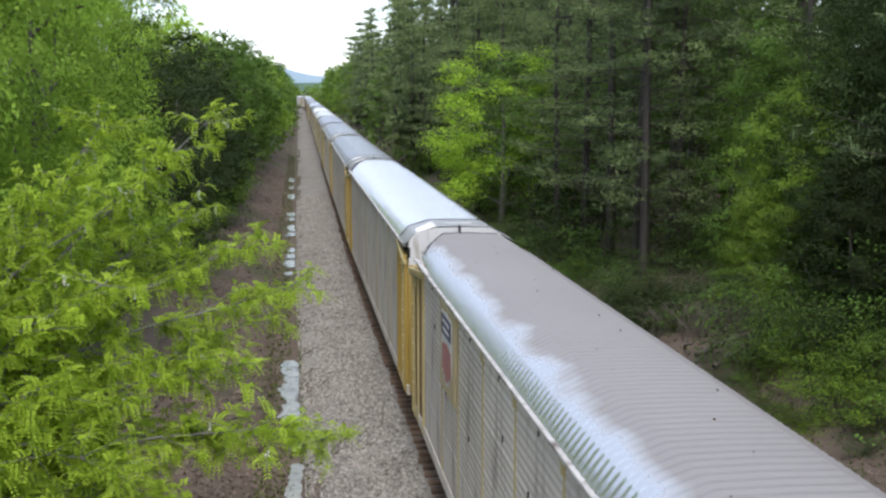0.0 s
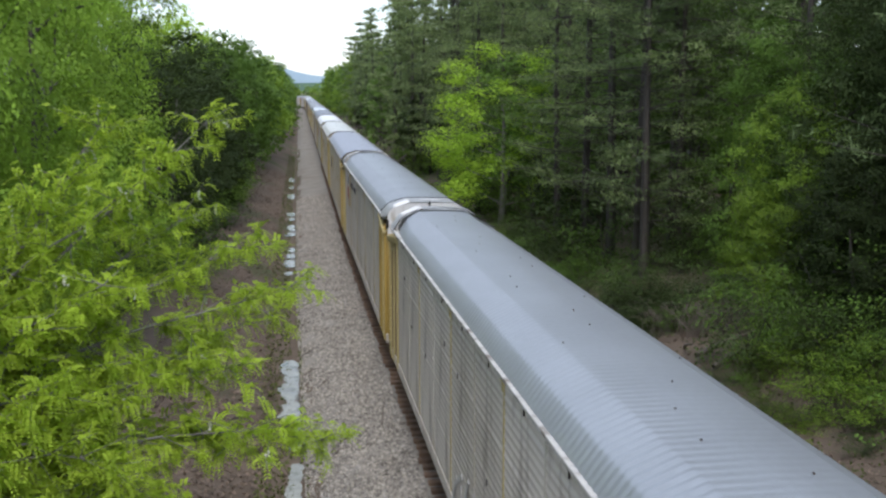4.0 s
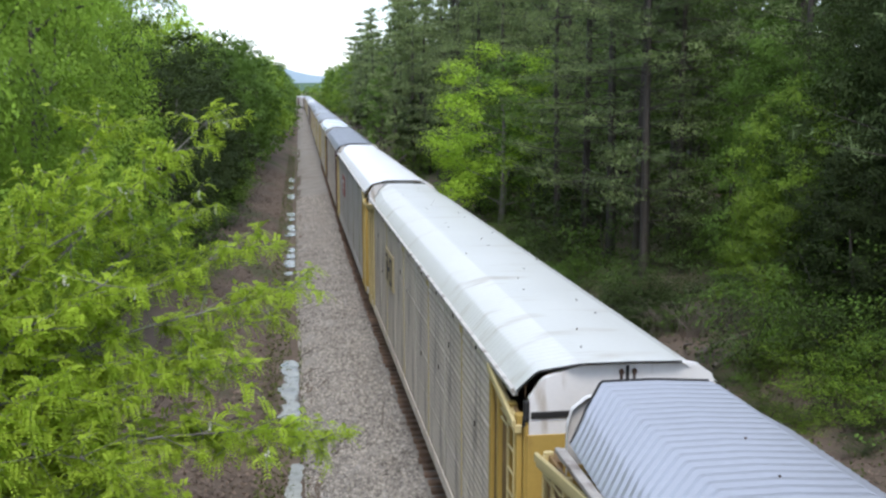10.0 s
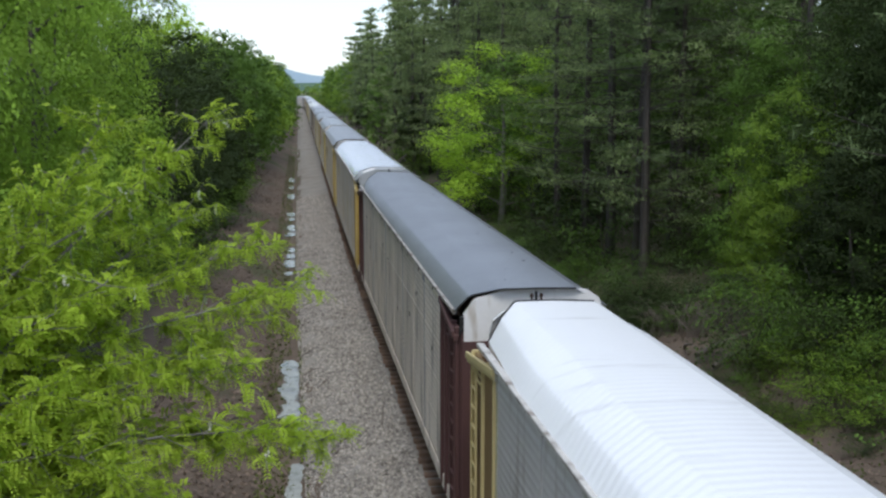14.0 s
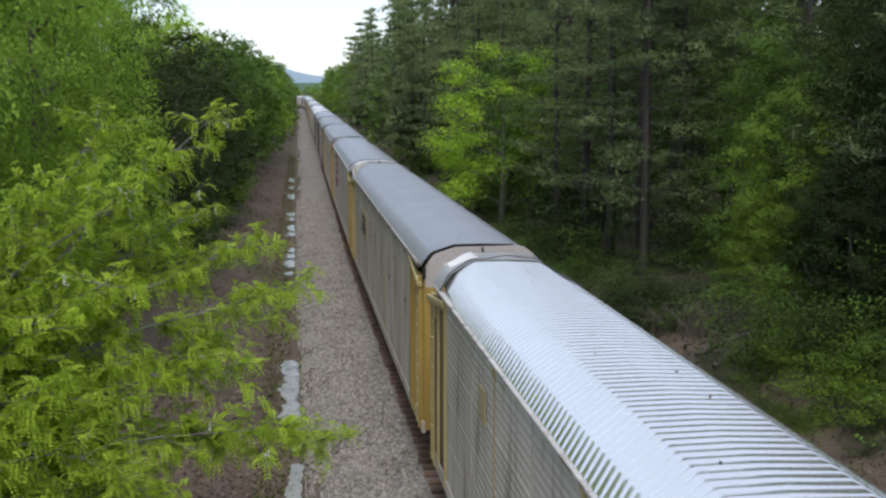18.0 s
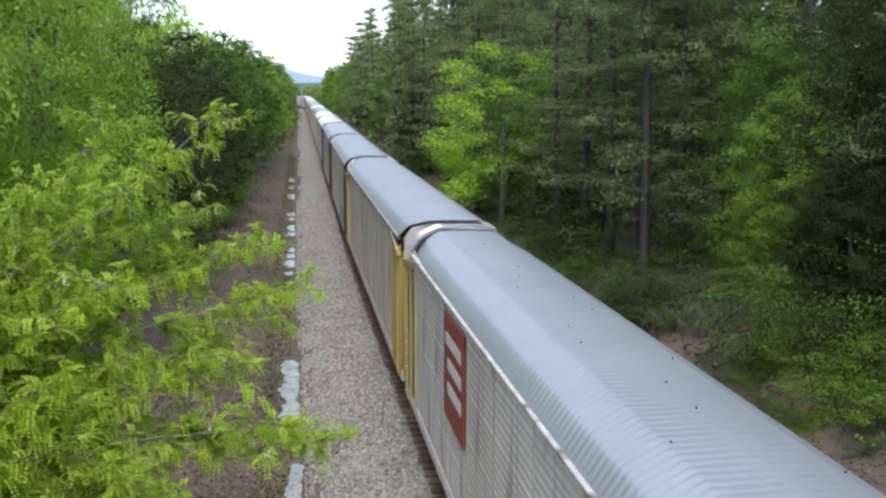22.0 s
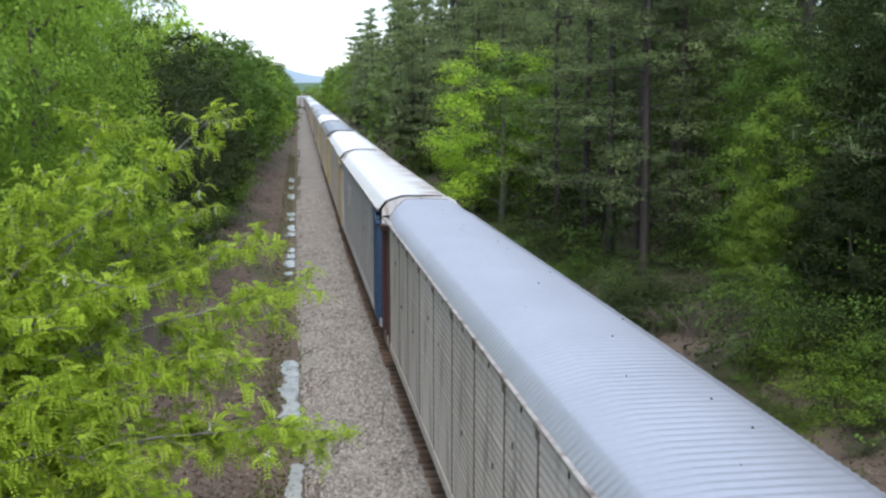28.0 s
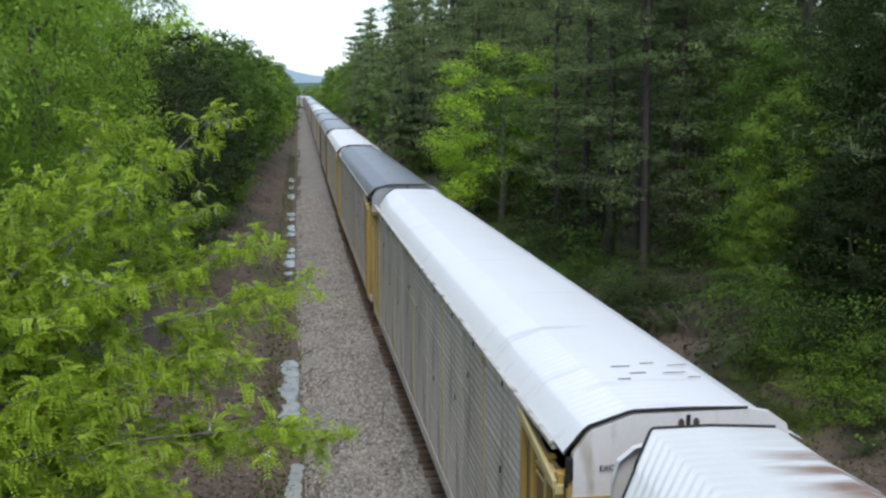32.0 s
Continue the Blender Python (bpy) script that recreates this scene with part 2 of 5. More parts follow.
def boxes_mesh(name, boxes, bevel=0.0):
    """Bevelled boxes (x0, x1, y0, y1, z0, z1) joined into one mesh."""
    bm = bmesh.new()
    for x0, x1, y0, y1, z0, z1 in boxes:
        m = Matrix.Translation(((x0 + x1) / 2, (y0 + y1) / 2, (z0 + z1) / 2)) @ Matrix.Diagonal((x1 - x0, y1 - y0, z1 - z0, 1))
        bmesh.ops.create_cube(bm, size=1, matrix=m)
    if bevel:
        bmesh.ops.bevel(bm, geom=bm.edges[:], offset=bevel, segments=1, affect="EDGES")
    me = bpy.data.meshes.new(name)
    bm.to_mesh(me)
    bm.free()
    return me


def tubes_mesh(name, segments, sides=6):
    """Tapered tubes (p, q, radius at p, radius at q) joined into one mesh."""
    vs, fs = [], []
    ang = np.arange(sides) * 2 * np.pi / sides
    for p, q, r0, r1 in segments:
        p, q = np.asarray(p, float), np.asarray(q, float)
        d = q - p
        d = d / (np.linalg.norm(d) + 1e-9)
        u = np.cross(d, (0, 0, 1.0) if abs(d[2]) < 0.9 else (1.0, 0, 0))
        u = u / np.linalg.norm(u)
        w = np.cross(d, u)
        ring = np.outer(np.cos(ang), u) + np.outer(np.sin(ang), w)
        b = len(vs) * 2 * sides
        vs.append(np.vstack((p + ring * r0, q + ring * r1)))
        i = np.arange(sides)
        j = (i + 1) % sides
        fs.append(np.stack((b + i, b + j, b + sides + j, b + sides + i), 1))
    return grid_mesh(name, np.vstack(vs), np.vstack(fs), True)


def path_mesh(name, pts, radius, sides=6):
    """One unbroken round strip along points, turned across the y axis."""
    pts = np.asarray(pts, float)
    along = np.gradient(pts, axis=0)
    along /= np.linalg.norm(along, axis=1)[:, None]
    u = np.cross(along, (0, 1.0, 0))
    u /= np.linalg.norm(u, axis=1)[:, None]
    w = np.cross(along, u)
    ang = np.arange(sides) * 2 * np.pi / sides
    rings = pts[:, None] + radius * (np.cos(ang)[None, :, None] * u[:, None] + np.sin(ang)[None, :, None] * w[:, None])
    i, j = np.meshgrid(np.arange(len(pts) - 1), np.arange(sides), indexing="ij")
    i, j = i.ravel() * sides, j.ravel()
    k = (j + 1) % sides
    return grid_mesh(name, rings.reshape(-1, 3), np.stack((i + j, i + k, i + sides + k, i + sides + j), 1), True)


def sweep_mesh(name, profile, stations, weights=None):
    """An open profile (m, 2) of x, z carried along stations (n) of (y, bulge along the profile's normal)."""
    prof = np.asarray(profile, float)
    wt = np.ones(len(prof)) if weights is None else np.asarray(weights, float)
    tang = np.gradient(prof, axis=0)
    nor = np.stack((-tang[:, 1], tang[:, 0]), 1)
    nor /= np.linalg.norm(nor, axis=1)[:, None]
    rows = [np.column_stack((prof[:, 0] + nor[:, 0] * b * wt, np.full(len(prof), y), prof[:, 1] + nor[:, 1] * b * wt)) for y, b in stations]
    m, n = len(prof), len(stations)
    i, j = np.meshgrid(np.arange(n - 1), np.arange(m - 1), indexing="ij")
    a = (i * m + j).ravel()
    return grid_mesh(name, np.vstack(rows), np.stack((a, a + 1, a + m + 1, a + m), 1))


def put(name, mesh, material, parent=None, at=(0, 0, 0), label="", turn=None):
    """One object on a mesh that it may share, with a material of its own."""
    ob = new(name, mesh)
    if not mesh.materials:
        mesh.materials.append(material)
    slot = ob.material_slots[0]
    slot.link = "OBJECT"
    slot.material = material
    ob.location = at
    if turn:
        ob.rotation_euler = turn
    if parent:
        ob.parent = parent
    if label:
        tagged(ob, label)
    return ob


def structure(name, mesh, material, label, at=(0, 0, 0)):
    return tagged(put(name, mesh, material, None, at), label, name.split("_")[0], kind="structure")


# ---- the railway's line ----
TRACK_X = 4.696
SLOPE = 0.0116


def line(s):
    """Centre of the track, s metres ahead of the camera: x, y, z of the rail tops."""
    d = min(max((s - 45.0) / 24.0, 0.0), 1.0)
    x = TRACK_X + SLOPE * (max(s - 69.0, 0.0) + 12.0 * d * d)
    z = 0.0
    if s > 455:
        e = s - 455
        x -= e * e / 760.0
        z -= min(e * e / 9000.0, 2.5)
    return Vector((x, s, z))


# ---- ground ----
def ground_z(x, y):
    """Height of the ground, from the distance to the track's centre."""
    r = x - line(y).x
    n = noise.noise((x * 0.35, y * 0.22, 0.0)) * 0.10 + noise.noise((x * 1.3, y * 1.1, 3.0)) * 0.03
    ditch = -0.99
    if r < -4.0:
        e = -4.0 - r
        if e < 0.45:
            z = -0.62 - 0.30 * e / 0.45
        elif e < 1.30:
            z = ditch
            n *= 0.2
        else:
            z = ditch + 2.3 * (1 - math.exp(-(e - 1.30) / 3.2)) + 0.05 * max(e - 6, 0)
            n *= 1.6
    elif r < 4.2:
        z = -0.62
        n *= 0.1
    else:
        e = r - 4.2
        z = -0.62 - 0.25 * math.exp(-((e - 0.8) / 0.6) ** 2) + 3.2 * (1 - math.exp(-max(e - 1.2, 0) ** 1.3 / 14.0)) + 0.05 * max(e - 8, 0)
        n *= 2.0
    far = max(abs(r) - 60, 0)
    return z + n + min(far * 0.03, 20) + line(y).z


xs = np.concatenate((np.array([-3000, -1500, -700, -350, -180, -110, -70, -48, -34]), np.arange(-26, -7, 1.5), np.arange(-7, -4, 0.5), np.arange(-4, 1.2, 0.17),
                     np.arange(1.2, 9.5, 0.8), np.arange(9.5, 26, 0.7), np.array([28, 32, 40, 55, 80, 120, 200, 400, 900, 1800, 3000])))
ys = np.concatenate((np.array([-3000, -1200, -500, -200, -80, -30]), np.arange(-15, 15, 3), np.arange(15, 75, 0.7), np.arange(75, 150, 2), np.arange(150, 480, 8),
                     np.array([500, 560, 650, 800, 1100, 1600, 2600, 4000])))
gv, gx = [], len(xs)
for gy in ys:
    cx = line(min(gy, 620)).x - TRACK_X if gy < 460 else line(455).x - TRACK_X
    for x in xs:
        gv.append((x + cx, gy, ground_z(x + cx, min(gy, 455))))
ii, jj = np.meshgrid(np.arange(len(ys) - 1), np.arange(gx - 1), indexing="ij")
aa = (ii * gx + jj).ravel()
structure("ground", grid_mesh("ground", gv, np.stack((aa, aa + 1, aa + gx + 1, aa + gx), 1), True), M["soil"],
          "brown leaf-littered soil banks along the railway cutting")

# ballast bed, from the ditch to the far shoulder
prof = [(-4.45, -0.86), (-3.9, -0.56), (-3.2, -0.44), (-2.4, -0.35), (-1.75, -0.27), (-1.40, -0.27), (1.35, -0.27), (1.75, -0.28), (2.6, -0.42), (3.6, -0.6), (4.3, -0.8)]
bs = np.concatenate((np.arange(-430, 10, 20.0), np.arange(10, 90, 0.5), np.arange(90, 460, 5), np.arange(460, 640, 6)))
bv = []
for s in bs:
    c, d = line(s), (line(s + 1) - line(s - 1)).normalized()
    for px, pz in prof:
        w = noise.noise((px * 1.1, s * 0.9, 7.0)) * 0.035 + noise.noise((px * 3.1, s * 2.7, 2.0)) * 0.02
        edge = noise.noise((0.0, s * 0.6, px)) * 0.10 if abs(px) > 3.5 else 0.0
        bv.append((c.x + d.y * (px + edge), c.y - d.x * px, c.z + pz + w))
np_ = len(prof)
ii, jj = np.meshgrid(np.arange(len(bs) - 1), np.arange(np_ - 1), indexing="ij")
aa = (ii * np_ + jj).ravel()
ballast = structure("ballast", grid_mesh("ballast", bv, np.stack((aa, aa + 1, aa + np_ + 1, aa + np_), 1), True), M["ballast"],
                    "grey-brown crushed stone ballast bed under the track")

# rails and ties
track = tagged(new("railway_track"), "single railway track on dark timber ties in ballast", "railway track", kind="structure")
for side in (-0.76, 0.76):
    rv, rq = [], []
    sec = [(-0.07, -0.17), (-0.07, -0.155), (-0.012, -0.13), (-0.012, -0.045), (-0.036, -0.03), (-0.036, 0.0), (0.036, 0.0), (0.036, -0.03), (0.012, -0.045), (0.012, -0.13), (0.07, -0.155), (0.07, -0.17)]
    st = np.concatenate((np.arange(-430, 40, 20.0), np.arange(40, 640, 6.0)))
    for s in st:
        c, d = line(s), (line(s + 1) - line(s - 1)).normalized()
        rv += [(c.x + d.y * (side + a), c.y - d.x * (side + a), c.z + b) for a, b in sec]
    n = len(sec)
    for i in range(len(st) - 1):
        rq += [(i * n + j, i * n + (j + 1) % n, (i + 1) * n + (j + 1) % n, (i + 1) * n + j) for j in range(n)]
    put("rail", grid_mesh("rail", rv, rq), M["rail"], track)
tie_mesh = boxes_mesh("tie", [(-1.36, 1.30, -0.115, 0.115, -0.36, -0.165)], 0.012)
TIE = 0.52
for i in range(24, 250):
    c = line(i * TIE)
    put("tie", tie_mesh, M["tie"], track, (c.x - 0.08 + random.uniform(-0.05, 0.05), c.y, random.uniform(-0.015, 0.01)), "", (0, 0, random.uniform(-0.02, 0.02)))
far_ties = []
for i in list(range(-800, 24)) + list(range(250, 1200)):
    c = line(i * TIE)
    far_ties.append((c.x - 1.3, c.x + 1.3, c.y - 0.115, c.y + 0.115, c.z - 0.36, c.z - 0.165))
fb = np.array(far_ties)
corner = [(0, 2, 4), (1, 2, 4), (1, 3, 4), (0, 3, 4), (0, 2, 5), (1, 2, 5), (1, 3, 5), (0, 3, 5)]
fv = np.stack([fb[:, c] for c in corner], 1).reshape(-1, 3)
fq = (np.array([(4, 5, 6, 7), (0, 1, 5, 4), (1, 2, 6, 5), (2, 3, 7, 6), (3, 0, 4, 7)])[None] + (np.arange(len(fb)) * 8)[:, None, None]).reshape(-1, 4)
tagged(put("ties", grid_mesh("ties", fv, fq), M["tie"], track), kind="stuff")

# ---- freight cars ----
CAR_LENGTH, CAR_BODY = 28.6, 27.25


def cars_passed(t):
    """How many cars' lengths the train has come on at t seconds; it gathers speed a little, about 13 m/s."""
    return (2.232 - math.sqrt(2.232 ** 2 - 4 * 0.0026 * (t - 2.155))) / (2 * 0.0026)


POSTS = [2.25, 5.12, 7.25, 9.8, 12.3, 14.95, 17.45, 20.0, 22.13, 25.0]     # along the side, from the near end
ROOF_PROFILE = [(-1.53, 5.20), (-1.51, 5.23), (-1.30, 5.475), (-1.24, 5.525), (-0.74, 5.68), (-0.68, 5.69), (0.0, 5.69), (0.76, 5.66), (0.84, 5.625), (1.20, 5.38), (1.28, 5.34), (1.505, 5.225), (1.53, 5.20)]
MESH = {}


def rake(x, near):
    """How far the roof's end draws back from its crown to its eaves; near is the setback at the near end, None at the far end."""
    u = min(max((abs(x) - 0.70) / 0.80, 0.0), 1.0)
    return u * (-0.90 if near is None else near)


def roof_mesh(pitch, depth, steps=6, top=1.0, wave=None, near=0.45):
    """The ribbed roof sheet, its round ribs running across the car, its ends raked back to the eaves."""
    n = int(CAR_BODY / pitch) * steps
    wave = wave or [0.5 - 0.5 * math.cos(2 * math.pi * i / steps) for i in range(steps)]
    st = [(CAR_BODY * i / n, depth * wave[i % steps]) for i in range(n + 1)]
    me = sweep_mesh("roof", ROOF_PROFILE, st, [max(top, 0.5)] * 3 + [1.0, 1.0] + [top] * (len(ROOF_PROFILE) - 5))
    me.polygons.foreach_set("use_smooth", np.ones(len(me.polygons), dtype=bool))
    for v in me.vertices:
        y0, y1 = rake(v.co.x, near) - 0.35 * near, CAR_BODY + 0.1 + rake(v.co.x, None)
        v.co.y = y0 + (y1 - y0) * v.co.y / CAR_BODY
        if v.co.x < -0.7:      # the sheet draws in a little towards the far end
            v.co.x += 0.17 * min(max((v.co.y - 23.5) / 3.0, 0.0), 1.0) * min((-0.7 - v.co.x) / 0.6, 1.0)
    return me


def panel_mesh(width, ribs, depth):
    z0, z1 = 1.22, 5.16
    p, rows = (z1 - z0) / ribs, []
    for i in range(ribs):
        z = z0 + i * p
        if ribs > 8 and i % 6 == 5:      # a lap seam between two sheets
            rows += [(0.0, z), (0.0, z + 0.40 * p), (depth, z + 0.50 * p), (depth, z + 0.94 * p)]
        else:
            rows += [(0.0, z), (0.0, z + 0.55 * p), (depth, z + 0.68 * p), (depth, z + 0.88 * p)]
    rows.append((0.0, z1))
    v = []
    for d, z in rows:
        v += [(-d, 0.0, z), (-d, width, z)]
    n = len(rows)
    i = np.arange(n - 1) * 2
    q = np.stack((i, i + 2, i + 3, i + 1), 1)
    k = len(v)
    v += [(0.03, 0.0, z0), (0.03, width, z0), (0.03, width, z1), (0.03, 0.0, z1)]
    q = np.vstack((q, [[k, k + 1, k + 2, k + 3], [0, 1, k + 1, k], [2 * n - 2, 2 * n - 1, k + 2, k + 3]]))
    return grid_mesh("side_panel", v, q)


def end_mesh(hooded):
    """The end wall under the roof, narrower than the roof, or filling the hood's mouth."""
    bm = bmesh.new()
    if hooded:
        out = [(-1.43, 1.0), (1.36, 1.0), (1.36, 5.05), (1.27, 5.32), (1.08, 5.50), (0.86, 5.66), (0.72, 5.70), (-0.70, 5.715), (-0.78, 5.70), (-1.25, 5.555), (-1.34, 5.48), (-1.46, 5.34)]
    else:
        out = [(-1.42, 1.0), (1.34, 1.0), (1.34, 4.95), (1.34, 5.22), (1.27, 5.45), (1.06, 5.60), (0.80, 5.655)] + [(max(x * 0.96, -1.42), z - 0.04) for x, z in ROOF_PROFILE[:7][::-1]]
    front = [bm.verts.new((x, 0.0, z)) for x, z in out]
    back = [bm.verts.new((x, 0.10, z)) for x, z in out]
    bm.faces.new(front)
    n = len(out)
    for i in range(n):
        bm.faces.new((front[(i + 1) % n], front[i], back[i], back[(i + 1) % n]))
    bmesh.ops.recalc_face_normals(bm, faces=bm.faces[:])
    me = bpy.data.meshes.new("end_door")
    bm.to_mesh(me)
    bm.free()
    return me


def roof_z(x):
    return float(np.interp(x, [p[0] for p in ROOF_PROFILE], [p[1] for p in ROOF_PROFILE]))


def shell_mesh(y0, y1, lift):
    """A smooth sheet-metal hood lying on the roof's end, with its thickness."""
    prof = [(x * (1 + lift / 1.6), z + lift) for x, z in ROOF_PROFILE]
    me = sweep_mesh("end_hood", prof + [(x, z - 0.012) for x, z in prof[::-1]], [(y0, 0.0), ((y0 + y1) / 2, 0.004), (y1, 0.0)])
    for v in me.vertices:
        v.co.y += rake(v.co.x, 0.05 if y0 == 0.0 else None)
    return me


def hood_seal_mesh(zigzag):
    pts = []
    for x in sorted([p[0] for p in ROOF_PROFILE] + [-0.45, -0.36, 0.19, 0.4]):
        y = 0.0 if not zigzag else float(np.interp(x, [-1.5, -1.2, -0.36, 0.19, 0.55, 1.5], [0.0, 0.06, 0.10, 0.55, 0.24, 0.10]))
        pts.append((x * 1.03, y + rake(x, None if zigzag else 0.05), roof_z(x) + 0.055))
    return path_mesh("hood_seal", pts, 0.011)


def flap_mesh(x0, x1, near, far, lift):
    """A sheet laid on the roof's shoulder from x0 down to x1, its near and far edges given at both."""
    rows = []
    for i in range(7):
        u = i / 6
        x = x0 + (x1 - x0) * u
        rows.append((x, near[0] + (near[1] - near[0]) * u, far[0] + (far[1] - far[0]) * u, roof_z(x) + lift))
    v = [(x, y, z - d) for d in (0.0, 0.012) for x, ya, yb, z in rows for y in (ya, yb)]
    q = [(2 * i, 2 * i + 1, 2 * i + 3, 2 * i + 2) for i in range(6)] + [(14 + 2 * i, 16 + 2 * i, 17 + 2 * i, 15 + 2 * i) for i in range(6)]
    q += [(2 * i + j, 2 * i + 2 + j, 2 * i + 16 + j, 2 * i + 14 + j) for i in range(6) for j in (0, 1)] + [(0, 14, 15, 1), (12, 13, 27, 26)]
    return grid_mesh("corner_flap", v, q)


def rail_mesh(drop0, drop1):
    """The capped top rail of an end bay, sloping towards the car's end."""
    me = boxes_mesh("top_rail", [(-0.07, 0.05, 0.0, 2.15, 4.86, 4.98), (-0.10, -0.04, 0.0, 2.15, 4.94, 5.06)], 0.012)
    for v in me.vertices:
        u = min(max(v.co.y / 2.15, 0.0), 1.0)
        v.co.z += drop0 * (1 - u) ** 1.5 + drop1 * u ** 1.5 + 0.06
        v.co.x -= 0.05 * ((1 - u) if drop0 else u)
    return me


def seal_mesh(near, ahead):
    """The rubber seal along the roof's end, near or far."""
    off = 0.1 if near is None else -ahead * near
    return path_mesh("edge_seal", [(x if near is not None or x > -0.7 else x + 0.17 * min((-0.7 - x) / 0.6, 1.0), off + rake(x, near), z + 0.012) for x, z in ROOF_PROFILE[:8]], 0.018)


def ladder_mesh():
    return boxes_mesh("ladder", [(-0.02, 0.02, 0.0, 0.03, 1.0, 4.9), (-0.02, 0.02, 0.42, 0.45, 1.0, 4.9)], 0.005)


def text_mesh(words, size):
    cu = bpy.data.curves.new("words", "FONT")
    cu.body, cu.size, cu.align_x, cu.extrude = words, size, "CENTER", 0.004
    ob = bpy.data.objects.new("words", cu)
    scene.collection.objects.link(ob)
    dg = bpy.context.evaluated_depsgraph_get()
    me = bpy.data.meshes.new_from_object(ob.evaluated_get(dg))
    bpy.data.objects.remove(ob)
    me.name = "words"
    me.transform(Matrix.Rotation(radians(90), 4, "X"))
    return me


def car_meshes():
    for style, near in (("square", 0.0), ("raked", 0.45)):
        MESH["roof", style] = roof_mesh(0.185, 0.018, 6, 0.10, None, near)
        MESH["roof_smooth", style] = roof_mesh(0.185, 0.008, 6, 0.3, None, near)
        MESH["roof_mid", style] = roof_mesh(0.19, 0.023, 6, 1.0, None, near)
        MESH["seal", style] = seal_mesh(near, 0.35)
    MESH["roof_deep", "square"] = roof_mesh(0.195, 0.022, 12, 1.0, [0, 0, 0, 0, 0, 0.3, 0.75, 1, 1, 1, 0.75, 0.3], 0.0)
    MESH["seal_far"] = seal_mesh(None, 0.0)
    MESH["roof_far", "raked"] = roof_mesh(1.25, 0.01, 3)
    for w in sorted({round(b - a, 2) for a, b in zip(POSTS[:-1], POSTS[1:])}):
        MESH["panel", w] = panel_mesh(w - 0.08, 26, 0.010)
        MESH["panel_flat", w] = panel_mesh(w - 0.08, 26, 0.005)
        MESH["panel_far", w] = panel_mesh(w - 0.08, 5, 0.02)
    MESH["post"] = boxes_mesh("post", [(-0.020, 0.03, -0.032, 0.032, 1.0, 5.04), (-0.050, 0.03, -0.05, 0.05, 4.92, 5.10), (-0.060, 0.03, -0.09, 0.09, 5.06, 5.19)], 0.008)
    MESH["post_thin"] = boxes_mesh("post", [(-0.016, 0.03, -0.024, 0.024, 1.0, 5.13)], 0.005)
    hooks = [(yy, zz) for i, (a, b) in enumerate(zip(POSTS[:-1], POSTS[1:])) for yy, zz in (((a + b) / 2 - 0.1, 5.03), ((a + b) / 2 + 0.5 * math.sin(i * 2.1), 3.6 + 0.7 * math.sin(i * 1.7)))]
    MESH["hooks"] = boxes_mesh("hooks", [(-0.022, 0.0, yy - 0.011, yy + 0.011, zz - 0.055, zz + 0.055) for yy, zz in hooks])
    MESH["eave"] = boxes_mesh("eave_rail", [(-0.06, 0.03, 0.45, CAR_BODY - 0.95, 5.10, 5.215), (-0.10, -0.03, 0.45, CAR_BODY - 0.95, 5.165, 5.225)], 0.008)
    MESH["sill"] = boxes_mesh("side_sill", [(-1.53, -1.42, 0.0, CAR_BODY, 0.92, 1.22), (1.42, 1.53, 0.0, CAR_BODY, 0.92, 1.22)], 0.015)
    MESH["deck"] = boxes_mesh("underframe", [(-1.42, 1.42, 0.05, CAR_BODY - 0.05, 0.95, 1.15), (-0.25, 0.25, -0.62, CAR_BODY + 0.62, 0.72, 0.98)], 0.02)
    MESH["truck"] = boxes_mesh("truck", [(-1.12, -0.98, -1.25, 1.25, 0.38, 0.66), (0.98, 1.12, -1.25, 1.25, 0.38, 0.66), (-1.0, 1.0, -0.2, 0.2, 0.45, 0.8)], 0.03)
    wheel_bm = bmesh.new()
    bmesh.ops.create_cone(wheel_bm, cap_ends=True, segments=20, radius1=0.42, radius2=0.40, depth=0.13, matrix=Matrix.Translation((0, 0, 0.42)) @ Matrix.Rotation(radians(90), 4, "Y"))
    MESH["wheel"] = bpy.data.meshes.new("wheel")
    wheel_bm.to_mesh(MESH["wheel"])
    wheel_bm.free()
    MESH["end"], MESH["end_hooded"] = end_mesh(False), end_mesh(True)
    MESH["seam"] = boxes_mesh("door_seam", [(-0.025, 0.025, -0.012, 0.02, 1.1, 5.62)])
    MESH["ladder"] = ladder_mesh()
    MESH["rivets"] = boxes_mesh("rivets", [(x - 0.009, x + 0.009, -0.010, 0.0, z - 0.012, z + 0.012) for x, z in [(-0.72 + 0.16 * i, 5.53) for i in range(10)] + [(-1.2, 5.2), (-1.12, 5.33), (-0.98, 5.42), (-0.3, 5.2), (0.45, 5.2)]])
    MESH["rung"] = boxes_mesh("rung", [(-0.015, 0.015, 0.0, 0.42, -0.012, 0.012)], 0.004)
    MESH["corner"] = boxes_mesh("corner_post", [(-0.05, 0.09, -0.07, 0.07, 1.0, 4.92)], 0.012)
    MESH["corner_slim"] = boxes_mesh("corner_post", [(-0.035, 0.09, -0.035, 0.035, 1.0, 4.92)], 0.010)
    MESH["corner_sheet"] = boxes_mesh("corner_sheet", [(0.02, 0.17, -0.19, 0.17, 1.05, 4.84)], 0.015)
    MESH["bay_panel"] = boxes_mesh("door_pocket", [(0.0, 0.05, 0.0, 2.0, 1.1, 4.88)], 0.01)
    MESH["rail_a"], MESH["rail_b"] = rail_mesh(-0.26, 0.0), rail_mesh(0.0, -0.26)
    MESH["hood"], MESH["hood_far"] = shell_mesh(0.0, 1.45, 0.036), shell_mesh(-0.85, 0.2, 0.036)
